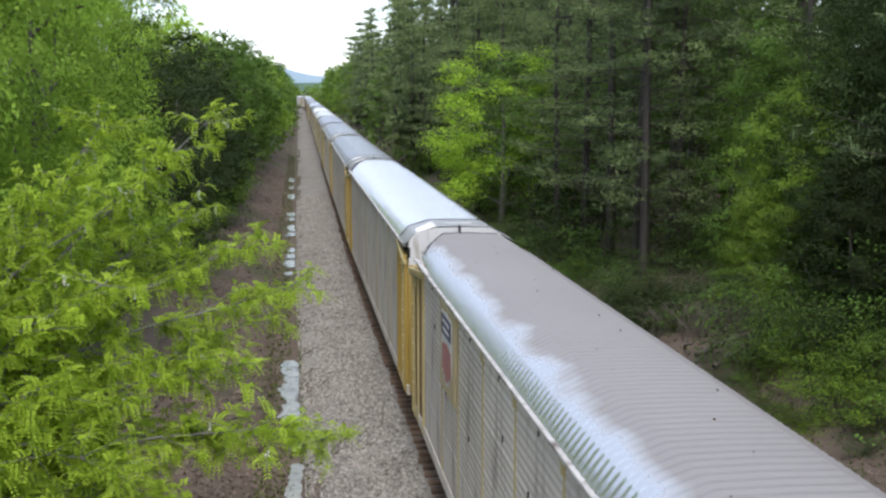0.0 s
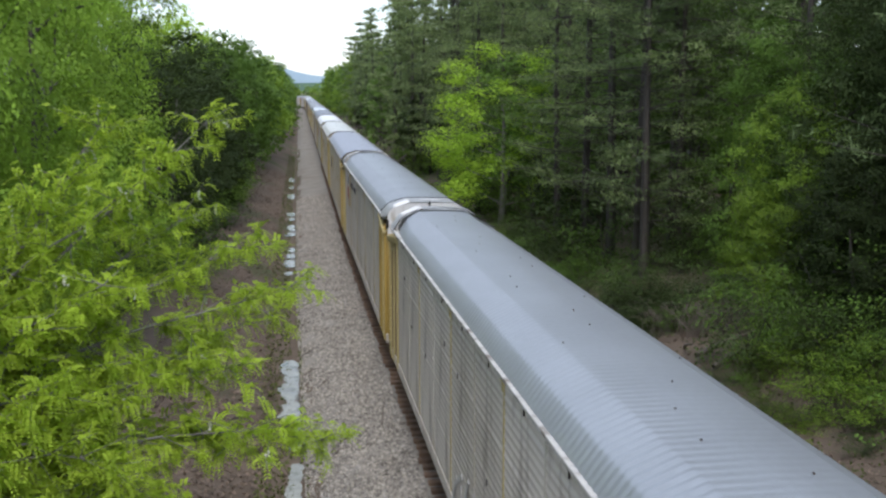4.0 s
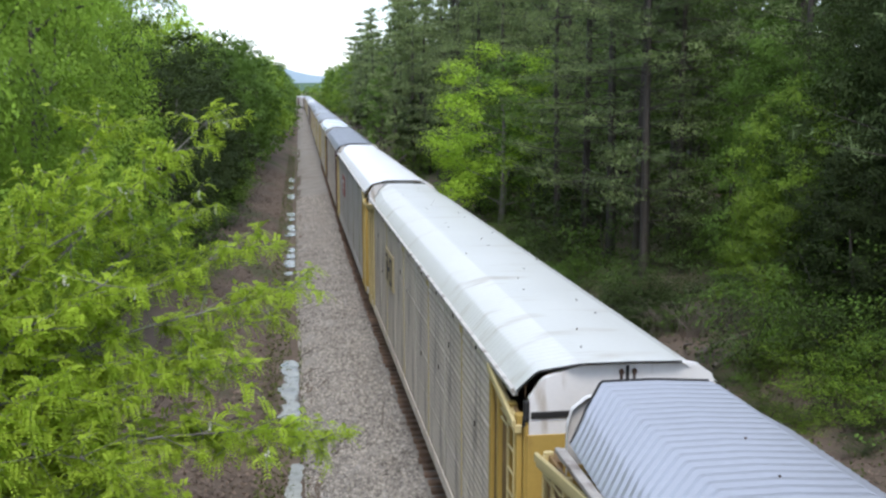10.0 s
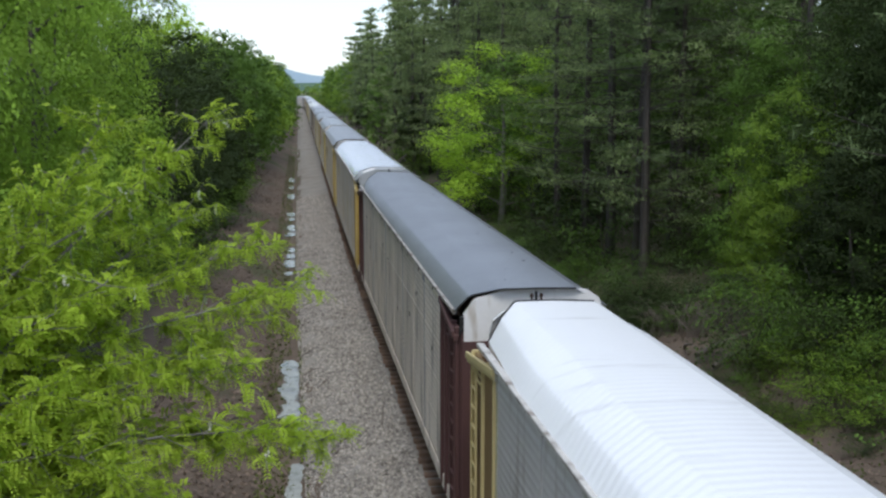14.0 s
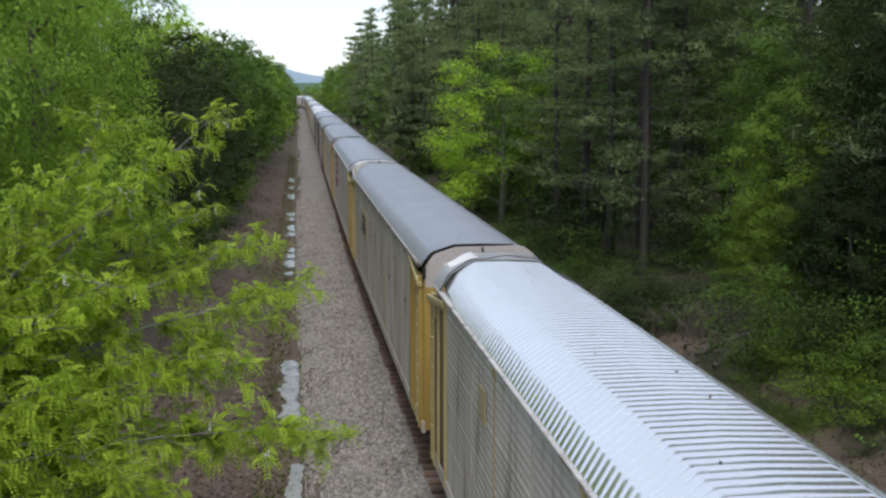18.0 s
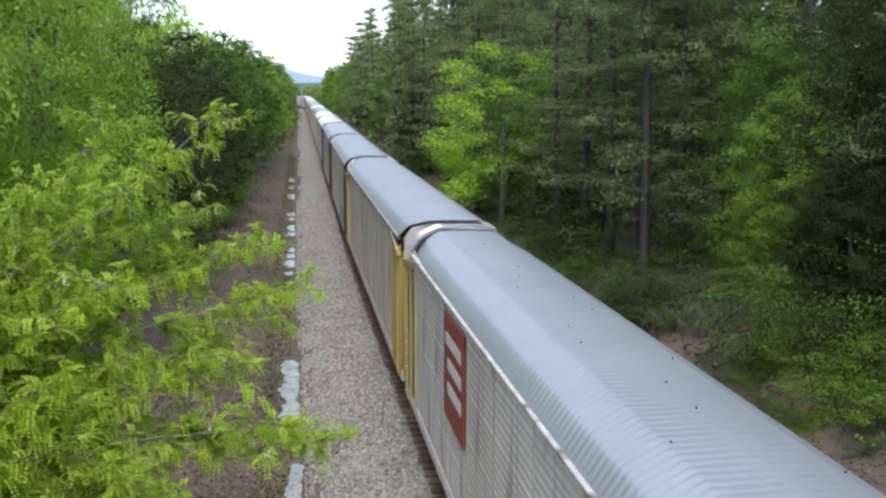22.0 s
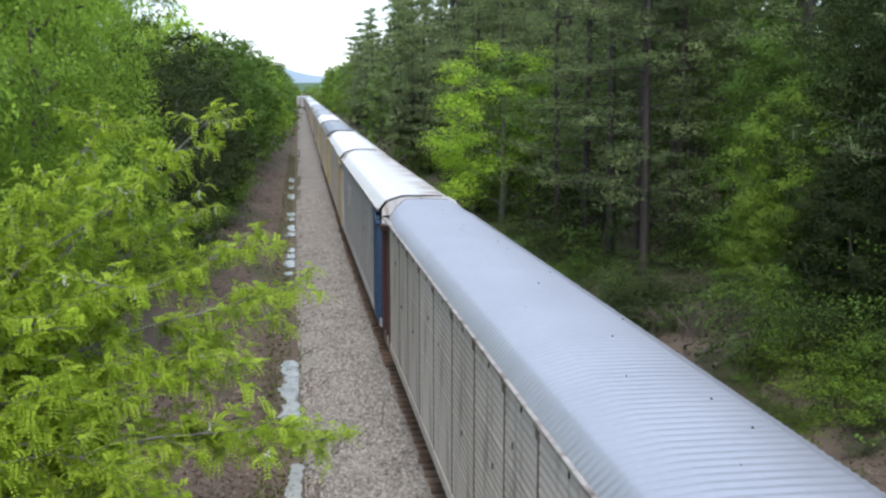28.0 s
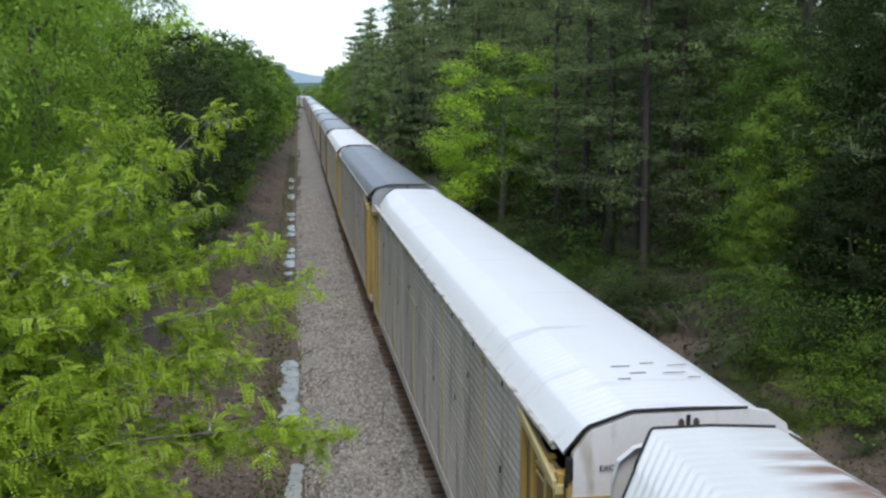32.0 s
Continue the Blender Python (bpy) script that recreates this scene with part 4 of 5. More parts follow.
def broadleaf(seed, height, radius, clumps, leaves, size, spread=0.0, lobe_count=20):
    """Trunk mesh and crown mesh of a broad-leaved tree; spread widens its top into a dome of tiers."""
    rng = np.random.default_rng(seed)
    segs, ends = [], []
    top = limb(segs, (0, 0, -0.4), (0, 0, 1), height * 0.8, height * 0.016 + 0.04, rng, 6, 0.07, 0.1)
    for i in range(9):
        base = top[1 + i % 5]
        a = rng.uniform(0, 2 * np.pi)
        pts = limb(segs, base, (np.cos(a), np.sin(a), rng.uniform(0.2, 0.9)), radius * rng.uniform(0.6, 1.05), height * 0.006, rng, 4, 0.25, 0.08)
        ends += pts[1:]
    # rounded masses of foliage up the stem, from low skirts to the top
    lobes = []
    for i in range(lobe_count):
        f = 0.16 + 0.80 * (i + rng.uniform(0, 0.8)) / lobe_count
        a = i * 2.4 + rng.uniform(-0.5, 0.5)
        out = radius * (0.72 - 0.5 * (1 - spread) * max(f - 0.45, 0) / 0.5) * rng.uniform(0.75, 1.1)
        lobes.append((np.array((np.cos(a) * out, np.sin(a) * out, height * f)), radius * rng.uniform(0.27, 0.44) * (1 - 0.35 * spread)))
    lobes += [(np.array(e), radius * rng.uniform(0.16, 0.28)) for e in ends[3::4]]
    weight = np.array([r * r for _, r in lobes])
    weight /= weight.sum()
    cs, ss, fs = [], [], []
    for o in rng.choice(len(lobes), clumps, p=weight):
        o, r = lobes[o]
        d = rng.normal(size=3)
        d[2] = d[2] * 0.8 + 0.35
        d /= np.linalg.norm(d)
        centre = o + d * r * rng.uniform(0.82, 1.1)
        spread = radius * rng.uniform(0.05, 0.10)
        cs.append(centre + rng.normal(size=(leaves, 3)) * spread * np.array((1, 1, 0.6)))
        ss.append(size * rng.uniform(0.6, 1.3, leaves))
        fs.append(np.tile(d, (leaves, 1)))
    cs, ss, fs = np.vstack(cs), np.hstack(ss), np.vstack(fs)
    return tubes_mesh("trunk", segs, 5), quads_mesh("crown", leaf_quads(cs, ss, rng, 0.15, 1.6, fs))


def pine(seed, height, radius, start, whorls, tufts, size, needles):
    """Trunk mesh and crown mesh of a pine with bare lower stem."""
    rng = np.random.default_rng(seed)
    segs = []
    stem = limb(segs, (0, 0, -0.4), (0, 0, 1), height, height * 0.011 + 0.05, rng, 7, 0.02, 0.2)
    cs, ss = [], []
    for i in range(whorls):
        f = start + (1 - start) * (i / (whorls - 1))
        z = height * f
        base = np.array((np.interp(z, [p[2] for p in stem], [p[0] for p in stem]), np.interp(z, [p[2] for p in stem], [p[1] for p in stem]), z))
        reach = radius * (1.05 - 0.85 * ((f - start) / (1 - start)) ** 1.4) * rng.uniform(0.7, 1.15)
        for j in range(rng.integers(3, 6)):
            a = rng.uniform(0, 2 * np.pi)
            pts = limb(segs, base, (np.cos(a), np.sin(a), rng.uniform(-0.25, 0.25)), reach, 0.010 + 0.001 * height, rng, 3, 0.14, 0.05)
            if rng.random() < 0.12 and f < start + 0.25:
                continue
            for t in range(tufts):
                u = rng.uniform(0.12, 1.04) * 3
                k = min(int(u), 2)
                p = pts[k] + (pts[k + 1] - pts[k]) * (u - k)
                m = needles
                cs.append(p + rng.normal(size=3) * (0.26, 0.26, 0.07) + rng.normal(size=(m, 3)) * np.array((0.26, 0.26, 0.08)))
                ss.append(size * rng.uniform(0.6, 1.3, m))
    cs, ss = np.vstack(cs), np.hstack(ss)
    return tubes_mesh("trunk", segs, 4), quads_mesh("crown", leaf_quads(cs, ss, rng, 0.5, 5.5))


def bush(seed, height, radius, clumps, leaves, size):
    rng = np.random.default_rng(seed)
    segs, ends = [], []
    for i in range(7):
        a = rng.uniform(0, 6.28)
        ends += limb(segs, (0, 0, -0.2), (np.cos(a) * 0.7, np.sin(a) * 0.7, 1), height * rng.uniform(0.6, 1.0), 0.03, rng, 4, 0.2, 0.0)[1:]
    cs, ss = [], []
    for c in range(clumps):
        e = ends[rng.integers(len(ends))] + rng.normal(size=3) * radius * 0.28
        e[2] = max(e[2], 0.15)
        cs.append(e + rng.normal(size=(leaves, 3)) * np.array((0.22, 0.22, 0.12)))
        ss.append(size * rng.uniform(0.6, 1.3, leaves))
    return tubes_mesh("stem", segs, 5), quads_mesh("foliage", leaf_quads(np.vstack(cs), np.hstack(ss), rng, 0.6))


BROAD = [broadleaf(10 + i, 14, 4.2, 400, 44, 0.092, 0.35, 18) for i in range(4)]
BROAD_MID = [broadleaf(20 + i, 14, 4.2, 300, 28, 0.135, 0.35, 18) for i in range(3)]
BROAD_FAR = [broadleaf(30 + i, 14, 4.2, 150, 15, 0.28) for i in range(3)]
PINES = [pine(50 + i, 20, 4.3, (0.14, 0.40, 0.2)[i], 24, 7, 0.046, 20) for i in range(3)]
PINES_FAR = [pine(60 + i, 20, 4.0, 0.12, 16, 4, 0.13, 10) for i in range(2)]
BUSHES = [bush(70 + i, 3.2, 1.8, 54, 18, 0.10) for i in range(3)]
BUSHES_NEAR = [bush(80 + i, 3.2, 1.8, 80, 42, 0.055) for i in range(3)]


def tree(kind, x, y, height, width, leaf, label, category, bark="bark"):
    trunk, crown = kind
    h0 = {"pine": 20.0, "tree": 14.0, "shrub": 3.2}[category]
    w0 = {"pine": 3.6, "tree": 4.2, "shrub": 1.8}[category]
    name = {"pine": "pine_tree", "tree": "broadleaf_tree", "shrub": "shrub"}[category]
    t = tagged(new(name), label, category, {"pine": "pine wood", "tree": "broadleaf wood", "shrub": "undergrowth"}[category])
    t.location = (x, y, ground_z(x, min(y, 455)) - 0.05)
    t.rotation_euler = (0, 0, random.uniform(0, 6.28))
    t.scale = (width / w0, width / w0, height / h0)
    put("stem" if category == "shrub" else "trunk", trunk, M[bark], t)
    put("foliage" if category == "shrub" else "crown", crown, M[leaf], t)
    return t


rnd = random.Random(5)
# left bank: young broad-leaved trees, close to the ditch further off
y = 22.0
while y < 470:
    near = y < 130
    step = rnd.uniform(3.4, 5.0) if near else rnd.uniform(7, 11)
    for row in range(3 if y < 60 else 2):
        edge = line(y).x - float(np.interp(y, [40, 48, 90, 130], [12.0, 10.6, 10.2, 9.0]))
        x = edge - row * rnd.uniform(3.4, 4.6) - rnd.uniform(0, 1.0)
        yy = y + rnd.uniform(-1.5, 1.5)
        h = (15.0 + row * 0.6 if y < 50 else 13.2 + row * 0.9 if y < 75 else 12.8 + row * 0.8 if y < 130 else 13.4 if y < 250 else 13.0) * rnd.uniform(0.86, 1.08)
        leaf = "leaf_cedar_shade" if row == 0 and 44 < y < 88 else "leaf_dark" if row == 0 and 88 < y < 125 else "leaf_vivid" if y < 62 else rnd.choice(["leaf", "leaf", "leaf_lime"]) if y < 125 or row else rnd.choice(["leaf", "leaf_dark", "leaf_dark"])
        h *= 0.80 if leaf == "leaf_cedar_shade" else 1.2 if row and 44 < y < 72 else 1.0
        w = rnd.uniform(2.6, 3.6) if near else rnd.uniform(3.6, 4.8)
        tree(rnd.choice(BROAD if y < 50 and row < 2 else BROAD_MID if y < 95 and row < 3 else BROAD_FAR), x, yy, h, w, leaf, "leafy young broadleaf tree on the cutting's bank", "tree", rnd.choice(["bark", "bark_grey"]))
    y += step

def wood_edge(y):
    return float(np.interp(y, [0, 60, 130], [9.0, 8.8, 6.6]))


# right side: tall pines with broad-leaved trees among them
y = 20.0
while y < 470:
    near = y < 130
    step = rnd.uniform(4.0, 5.4) if near else rnd.uniform(7, 11)
    for row in range(4 if y < 80 else 3 if near else 2):
        x = line(y).x + wood_edge(y) + 1.6 + row * rnd.uniform(4.2, 5.2) + rnd.uniform(0, 1.2)
        yy = y + rnd.uniform(-1.8, 1.8)
        if yy < 45 and abs(x / yy - 0.405) < 0.045:
            continue
        if yy < 30 and row == 0 or 52 < yy < 66 and 10.5 < x < 15.5:
            continue
        if rnd.random() < (0.72 if y < 265 else 0.0):
            tree(PINES[rnd.choice((0, 2)) if row < 2 else rnd.randrange(3)] if y < 105 and row < 3 else rnd.choice(PINES_FAR), x, yy, rnd.uniform(22, 27) if y < 75 else rnd.uniform(19, 23) if y < 85 else rnd.uniform(20, 24.5) if y < 200 else rnd.uniform(18, 22), rnd.uniform(3.0, 4.2), "needle_light" if row == 0 and 42 < y < 200 else rnd.choice(["needle", "needle", "needle_light"]),
                 "tall dark pine with bare lower stem in dense wood", "pine")
        else:
            tree(rnd.choice(BROAD if y < 45 and row < 2 else BROAD_MID if y < 100 and row < 3 else BROAD_FAR), x, yy, rnd.uniform(10, 15) if y < 200 else rnd.uniform(14, 17), rnd.uniform(3.2, 4.2), rnd.choice(["leaf_dark", "leaf_dark", "leaf_cedar_shade"] if y < 200 else ["leaf", "leaf_dark"]), "broadleaf tree among dark pines", "tree")
    y += step
LIME = broadleaf(41, 14, 4.2, 520, 30, 0.105, 0.9, 16)
tree(LIME, 13.9, 66, 12.2, 4.7, "leaf_lime", "bright lime-green broadleaf tree before dark pines", "tree", "bark_grey")

tree(PINES[1], 18.1, 45.5, 20, 3.4, "needle", "tall dark pine with bare lower stem in dense wood", "pine")
tree(PINES[1], 18.6, 47.5, 21, 3.2, "needle", "tall dark pine with bare lower stem in dense wood", "pine")
tree(PINES[0], 15.6, 43.0, 19, 3.2, "needle", "tall dark pine with bare lower stem in dense wood", "pine")
tree(BROAD[2], 17.9, 30.2, 6.4, 2.1, "leaf_evergreen_deep", "dense dark evergreen beside the wood's edge", "tree")
tree(BROAD[0], 20.5, 30.5, 13.0, 3.2, "leaf_cedar_shade", "dense dark evergreen beside the wood's edge", "tree")
tree(BROAD[3], 19.2, 32.5, 10.5, 2.6, "leaf_cedar_shade", "dense dark evergreen beside the wood's edge", "tree")
tree(BROAD[1], 22.8, 34.0, 15.0, 3.2, "leaf_cedar_shade", "dense dark evergreen beside the wood's edge", "tree")
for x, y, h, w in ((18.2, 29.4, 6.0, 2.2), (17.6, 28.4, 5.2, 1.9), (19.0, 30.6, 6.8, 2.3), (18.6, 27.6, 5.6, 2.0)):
    tree(BROAD[3], x, y, h, w, "leaf_evergreen_deep", "dense dark evergreen beside the wood's edge", "tree")

for i in range(40):
    x, y = rnd.uniform(-60, 90), rnd.uniform(540, 640)
    tree(rnd.choice(BROAD_FAR), x, y, rnd.uniform(9, 12), rnd.uniform(4, 6), "leaf", "leafy tree beyond the railway's bend", "tree")

# low shrubs added in near-black leaves, to paint the shade under the pines
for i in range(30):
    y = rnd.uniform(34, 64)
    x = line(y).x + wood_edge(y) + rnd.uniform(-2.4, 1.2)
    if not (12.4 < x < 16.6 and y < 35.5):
        tree(rnd.choice(BUSHES_NEAR), x, y, rnd.uniform(0.8, 1.9), rnd.uniform(1.2, 2.0), rnd.choice(["leaf_cedar_shade", "leaf_cedar_shade", "leaf_dark"]), "low shrub with the wood's shade put into its leaf colour", "shrub")
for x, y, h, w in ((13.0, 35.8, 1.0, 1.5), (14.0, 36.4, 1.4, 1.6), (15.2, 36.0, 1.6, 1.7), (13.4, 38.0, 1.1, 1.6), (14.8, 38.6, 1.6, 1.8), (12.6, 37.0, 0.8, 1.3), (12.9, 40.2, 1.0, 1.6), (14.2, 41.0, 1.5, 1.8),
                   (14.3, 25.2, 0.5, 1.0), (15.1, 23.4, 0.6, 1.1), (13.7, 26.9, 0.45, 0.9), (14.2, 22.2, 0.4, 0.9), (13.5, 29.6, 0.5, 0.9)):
    tree(rnd.choice(BUSHES_NEAR), x, y, h, w, "leaf_cedar_shade", "low shrub with the wood's shade put into its leaf colour", "shrub")
for x, y, h, w, leaf in ((15.9, 29.9, 1.5, 1.2, "leaf_vivid"), (15.3, 29.0, 1.3, 1.3, "leaf"), (14.9, 26.6, 1.7, 1.5, "leaf_vivid"), (15.7, 26.0, 2.1, 1.6, "leaf"), (14.8, 24.4, 1.5, 1.4, "leaf"), (16.3, 25.3, 2.6, 1.8, "leaf_dark"),
                         (17.0, 28.2, 3.0, 2.0, "leaf_cedar_shade"), (16.2, 27.4, 2.2, 1.6, "leaf_dark"), (13.9, 28.6, 0.9, 1.0, "leaf_dark"), (16.8, 32.0, 2.2, 1.4, "leaf_vivid"), (16.8, 30.4, 2.8, 1.8, "leaf_dark")):
    tree(rnd.choice(BUSHES_NEAR), x, y, h, w, leaf, "leafy green shrub on the wood's edge", "shrub")
for x, y, h, w in ((17.6, 34.0, 8.5, 2.3), (19.0, 37.0, 10.0, 2.8), (19.6, 35.5, 9.5, 2.6), (16.4, 33.0, 5.0, 1.8), (21.5, 40.0, 11.0, 3.4), (18.8, 32.0, 6.5, 2.2)):
    tree(rnd.choice(BROAD), x, y, h, w, "leaf" if h < 9 else "leaf_dark", "leafy green sapling on the wood's edge", "tree")
# the cutting goes on behind the bridge from which it is seen
for i in range(34):
    y = rnd.uniform(-120, 8)
    side = rnd.choice((-1, 1))
    tree(rnd.choice(BROAD_FAR if side < 0 else PINES_FAR), TRACK_X + side * rnd.uniform(12, 22) - (2 if side < 0 else 0), y, rnd.uniform(12, 17), 4.4, "leaf" if side < 0 else "needle",
         "tree along the cutting behind the bridge", "tree" if side < 0 else "pine")



def far_wood(name, x_near, x_far, y_range, height, n, material, label):
    """The wood's unbroken depth behind the first rows, too dense to tell trees apart."""
    rng = np.random.default_rng(hash_seed(name))
    y = y_range[0] + (y_range[1] - y_range[0]) * rng.random(n) ** 1.5
    x = x_near + (x_far - x_near) * rng.random(n)
    top = height * (0.75 + 0.25 * np.sin(y * 0.9 + x * 1.3) * np.cos(y * 0.37))
    z = top * rng.random(n) ** 0.8 + 1.5
    tagged(put(name, quads_mesh(name, leaf_quads(np.stack((x, y, z), 1), rng.uniform(0.25, 0.6, n), rng, 0.3)), material), label, "wood", kind="stuff")


def hash_seed(name):
    return sum(ord(ch) for ch in name)


far_wood("deep_pine_wood", 32, 40, (24, 190), 34, 80000, M["needle"], "dense dark pine wood behind the first trees")
far_wood("deep_leafy_wood", -19, -25, (20, 100), 24, 50000, M["leaf_dark"], "dense leafy wood behind the bank's trees")
far_wood("far_pine_wood", 17, 26, (95, 270), 20, 32000, M["needle"], "dense dark pine wood further along")
far_wood("far_green_wood", 17, 26, (265, 440), 14, 14000, M["leaf"], "dense leafy wood beyond the pines")
far_wood("far_leafy_wood", -13, -20, (95, 440), 12.5, 22000, M["leaf"], "dense leafy wood further along")

# undergrowth
for i in range(130):
    y = rnd.uniform(18, 130)
    x = line(y).x + wood_edge(y) + rnd.uniform(0.3, 7.5)
    # nearer than 62 m the dark leaf colours stand in for shade
    shade = ["leaf_cedar_shade", "leaf_dark"] if y < 31.5 and x > 14.6 else ["leaf_cedar_shade", "leaf_cedar_shade", "leaf_dark"] if y < 62 else ["leaf", "leaf_dark", "leaf_dark", "leaf_cedar_shade"]
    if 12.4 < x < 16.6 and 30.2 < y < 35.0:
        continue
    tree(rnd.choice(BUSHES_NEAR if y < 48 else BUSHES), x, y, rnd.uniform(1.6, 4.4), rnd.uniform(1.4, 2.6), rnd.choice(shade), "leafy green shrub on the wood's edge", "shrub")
for i in range(70):
    y = rnd.uniform(18, 110)
    x = line(y).x + wood_edge(y) - 2.6 + rnd.uniform(0, 3.4)
    if y < 31.5 and rnd.random() < 0.5:
        y, x = y * 0.5 + 15.0, x + 2.5
    if 12.4 < x < 16.6 and 30.2 < y < 35.0:
        continue
    # between 31 and 62 m the darker leaves paint in the wood's shade
    tree(rnd.choice(BUSHES_NEAR if y < 48 else BUSHES), x, y, rnd.uniform(0.5, 1.5), rnd.uniform(0.7, 1.5), rnd.choice(["leaf", "leaf_dark", "weed"] if y < 31 or y > 62 else ["leaf_cedar_shade", "leaf_dark"]), "low green shrub beside the track", "shrub")
for i in range(80):
    y = rnd.uniform(30, 150)
    x = line(y).x - rnd.uniform(9.3, 11.2) - (1.2 if y < 45 else 0)
    tree(rnd.choice(BUSHES_NEAR if y < 48 else BUSHES), x, y, rnd.uniform(1.8, 3.6), rnd.uniform(1.2, 2.0), rnd.choice(["leaf", "leaf_dark"]), "leafy green shrub above the ditch", "shrub")


# ---- the locust beside the camera ----
def locust():
    rng = np.random.default_rng(4)
    segs, pts, dirs = [], [], []
    root = np.array((-6.4, 15.0, 0.3))
    fork = np.array((-5.9, 15.2, 4.2))
    segs.append((root, fork, 0.16, 0.12))
    tips = [(-0.1, 16.5, 6.2), (0.35, 16.0, 3.85), (-0.75, 17.0, 6.9), (-1.35, 17.5, 8.9), (-0.5, 18.5, 5.4), (-2.5, 15.0, 4.8), (-2.2, 16.5, 8.0), (-3.0, 17.5, 8.9), (-1.4, 16.0, 5.3),
            (-2.4, 14.5, 3.9), (-2.8, 15.5, 6.6), (-3.9, 16.5, 7.6), (-3.4, 14.5, 5.3), (-4.4, 15.0, 6.2), (-1.9, 18.0, 7.2), (-0.4, 15.2, 4.2), (-3.0, 14.0, 3.2), (-4.2, 14.2, 4.4), (-1.6, 14.6, 3.4), (-3.6, 13.6, 3.6), (-2.6, 13.8, 4.4), (-3.8, 15.8, 5.6), (-1.0, 15.6, 5.25), (-4.6, 16.0, 7.2)]
    for tip in tips:
        tip = np.array(tip)
        mid = fork + (tip - fork) * 0.5 + np.array((0, 0, 0.45)) + rng.normal(size=3) * 0.2
        prev = fork
        n = 9
        for i in range(1, n + 1):
            u = i / n
            p = fork * (1 - u) ** 2 + mid * 2 * u * (1 - u) + tip * u * u + rng.normal(size=3) * 0.04
            segs.append((prev, p, 0.05 * (1.08 - u) + 0.006, 0.05 * (1.08 - u - 1 / n) + 0.006))
            if u > 0.3:
                for b in range(5):
                    d = rng.normal(size=3) * np.array((1, 1, 0.55)) + (tip - fork) / np.linalg.norm(tip - fork) * 0.7
                    d /= np.linalg.norm(d)
                    length = rng.uniform(0.35, 0.95)
                    q = p + d * length
                    segs.append((p, q, 0.010, 0.004))
                    for t in range(19):
                        pts.append(p + (q - p) * rng.uniform(0.15, 1.05))
                        dd = d * 0.5 + rng.normal(size=3) * 0.6
                        dd[2] -= 0.15
                        dirs.append(dd / np.linalg.norm(dd))
            prev = p
    pts, dirs = np.array(pts), np.array(dirs)
    n = len(pts)
    side = np.cross(dirs, (0, 0, 1.0)) + rng.normal(size=(n, 3)) * 0.15
    side /= np.linalg.norm(side, axis=1)[:, None]
    length = rng.uniform(0.16, 0.28, n)[:, None]
    quads = []
    for j in range(6):
        c = pts + dirs * length * (0.15 + 0.15 * j)
        c[:, 2] -= 0.02 * j * j * 0.16
        for sgn in (-1, 1):
            a = c + side * sgn * 0.004
            tipp = c + side * sgn * 0.062 + dirs * 0.02
            tipp[:, 2] -= rng.uniform(0, 0.02, n)
            m = (a + tipp) / 2
            quads.append(np.stack((a, m + dirs * 0.018, tipp, m - dirs * 0.018), 1))
    leaves = np.concatenate(quads, 0).reshape(-1, 3)
    t = tagged(new("locust_tree"), "yellow-green locust tree with drooping white blossom beside the track", "tree", kind="")
    put("trunk", tubes_mesh("trunk", segs, 6), M["bark_grey"], t)
    put("crown", quads_mesh("crown", leaves), M["leaf_locust"], t, label="feathery compound leaves")
    pick = rng.choice(n, 230, replace=False)
    bl = np.vstack([pts[i] + np.column_stack((rng.normal(size=9) * 0.02, rng.normal(size=9) * 0.02, -np.linspace(0, 0.14, 9))) for i in pick])
    put("blossom", quads_mesh("blossom", leaf_quads(bl, np.full(len(bl), 0.046), rng, 0.0, 1.2)), M["blossom"], t, label="hanging white blossom clusters")


locust()

# ---- ditch, ballast stones, litter ----
def puddle(s0, s1, x0, x1):
    n = max(14, int((s1 - s0) * 7))
    v = []
    for i in range(n):
        s = s0 + (s1 - s0) * i / (n - 1)
        taper = min(1.0, 0.35 * min(i, n - 1 - i) + 0.55)
        m, h = (x0 + x1) / 2 + 0.10 * noise.noise((s * 0.8, s0, 5.0)), (x1 - x0) / 2 * taper
        left = h * (0.85 + 0.75 * noise.noise((s * 1.3, s0, 0.0)) + 0.35 * noise.noise((s * 4.1, s0, 1.0)))
        right = h * (0.85 + 0.55 * noise.noise((s * 1.6, s0, 2.0)) + 0.35 * noise.noise((s * 4.7, s0, 3.0)))
        v += [(m - max(left, 0.04), s, -0.93), (m + max(right, 0.04), s, -0.93)]
    q = [(2 * i, 2 * i + 1, 2 * i + 3, 2 * i + 2) for i in range(n - 1)]
    tagged(put("water_puddle", grid_mesh("water_puddle", v, q), M["water"]), "still shallow water reflecting the sky in the ditch", "water", kind="structure")


for s0, s1, mid, half in [(28.6, 31.0, 0.06, 0.20), (31.1, 38.7, -0.1, 0.36), (24.6, 27.6, 0.02, 0.2), (57.0, 58.2, -0.15, 0.25), (59.6, 62.2, 0.05, 0.36),
                          (62.8, 64.6, 0.05, 0.34), (65.2, 67.0, 0.1, 0.3), (72.4, 74.2, 0.1, 0.34), (75.0, 78.4, 0.12, 0.32), (81.0, 83.0, 0.15, 0.3), (84.0, 86.4, 0.12, 0.36), (97.0, 101.5, 0.2, 0.42), (107.0, 109.5, 0.25, 0.3), (115.0, 120.0, 0.3, 0.4)]:
    puddle(s0, s1, mid - half, mid + half)


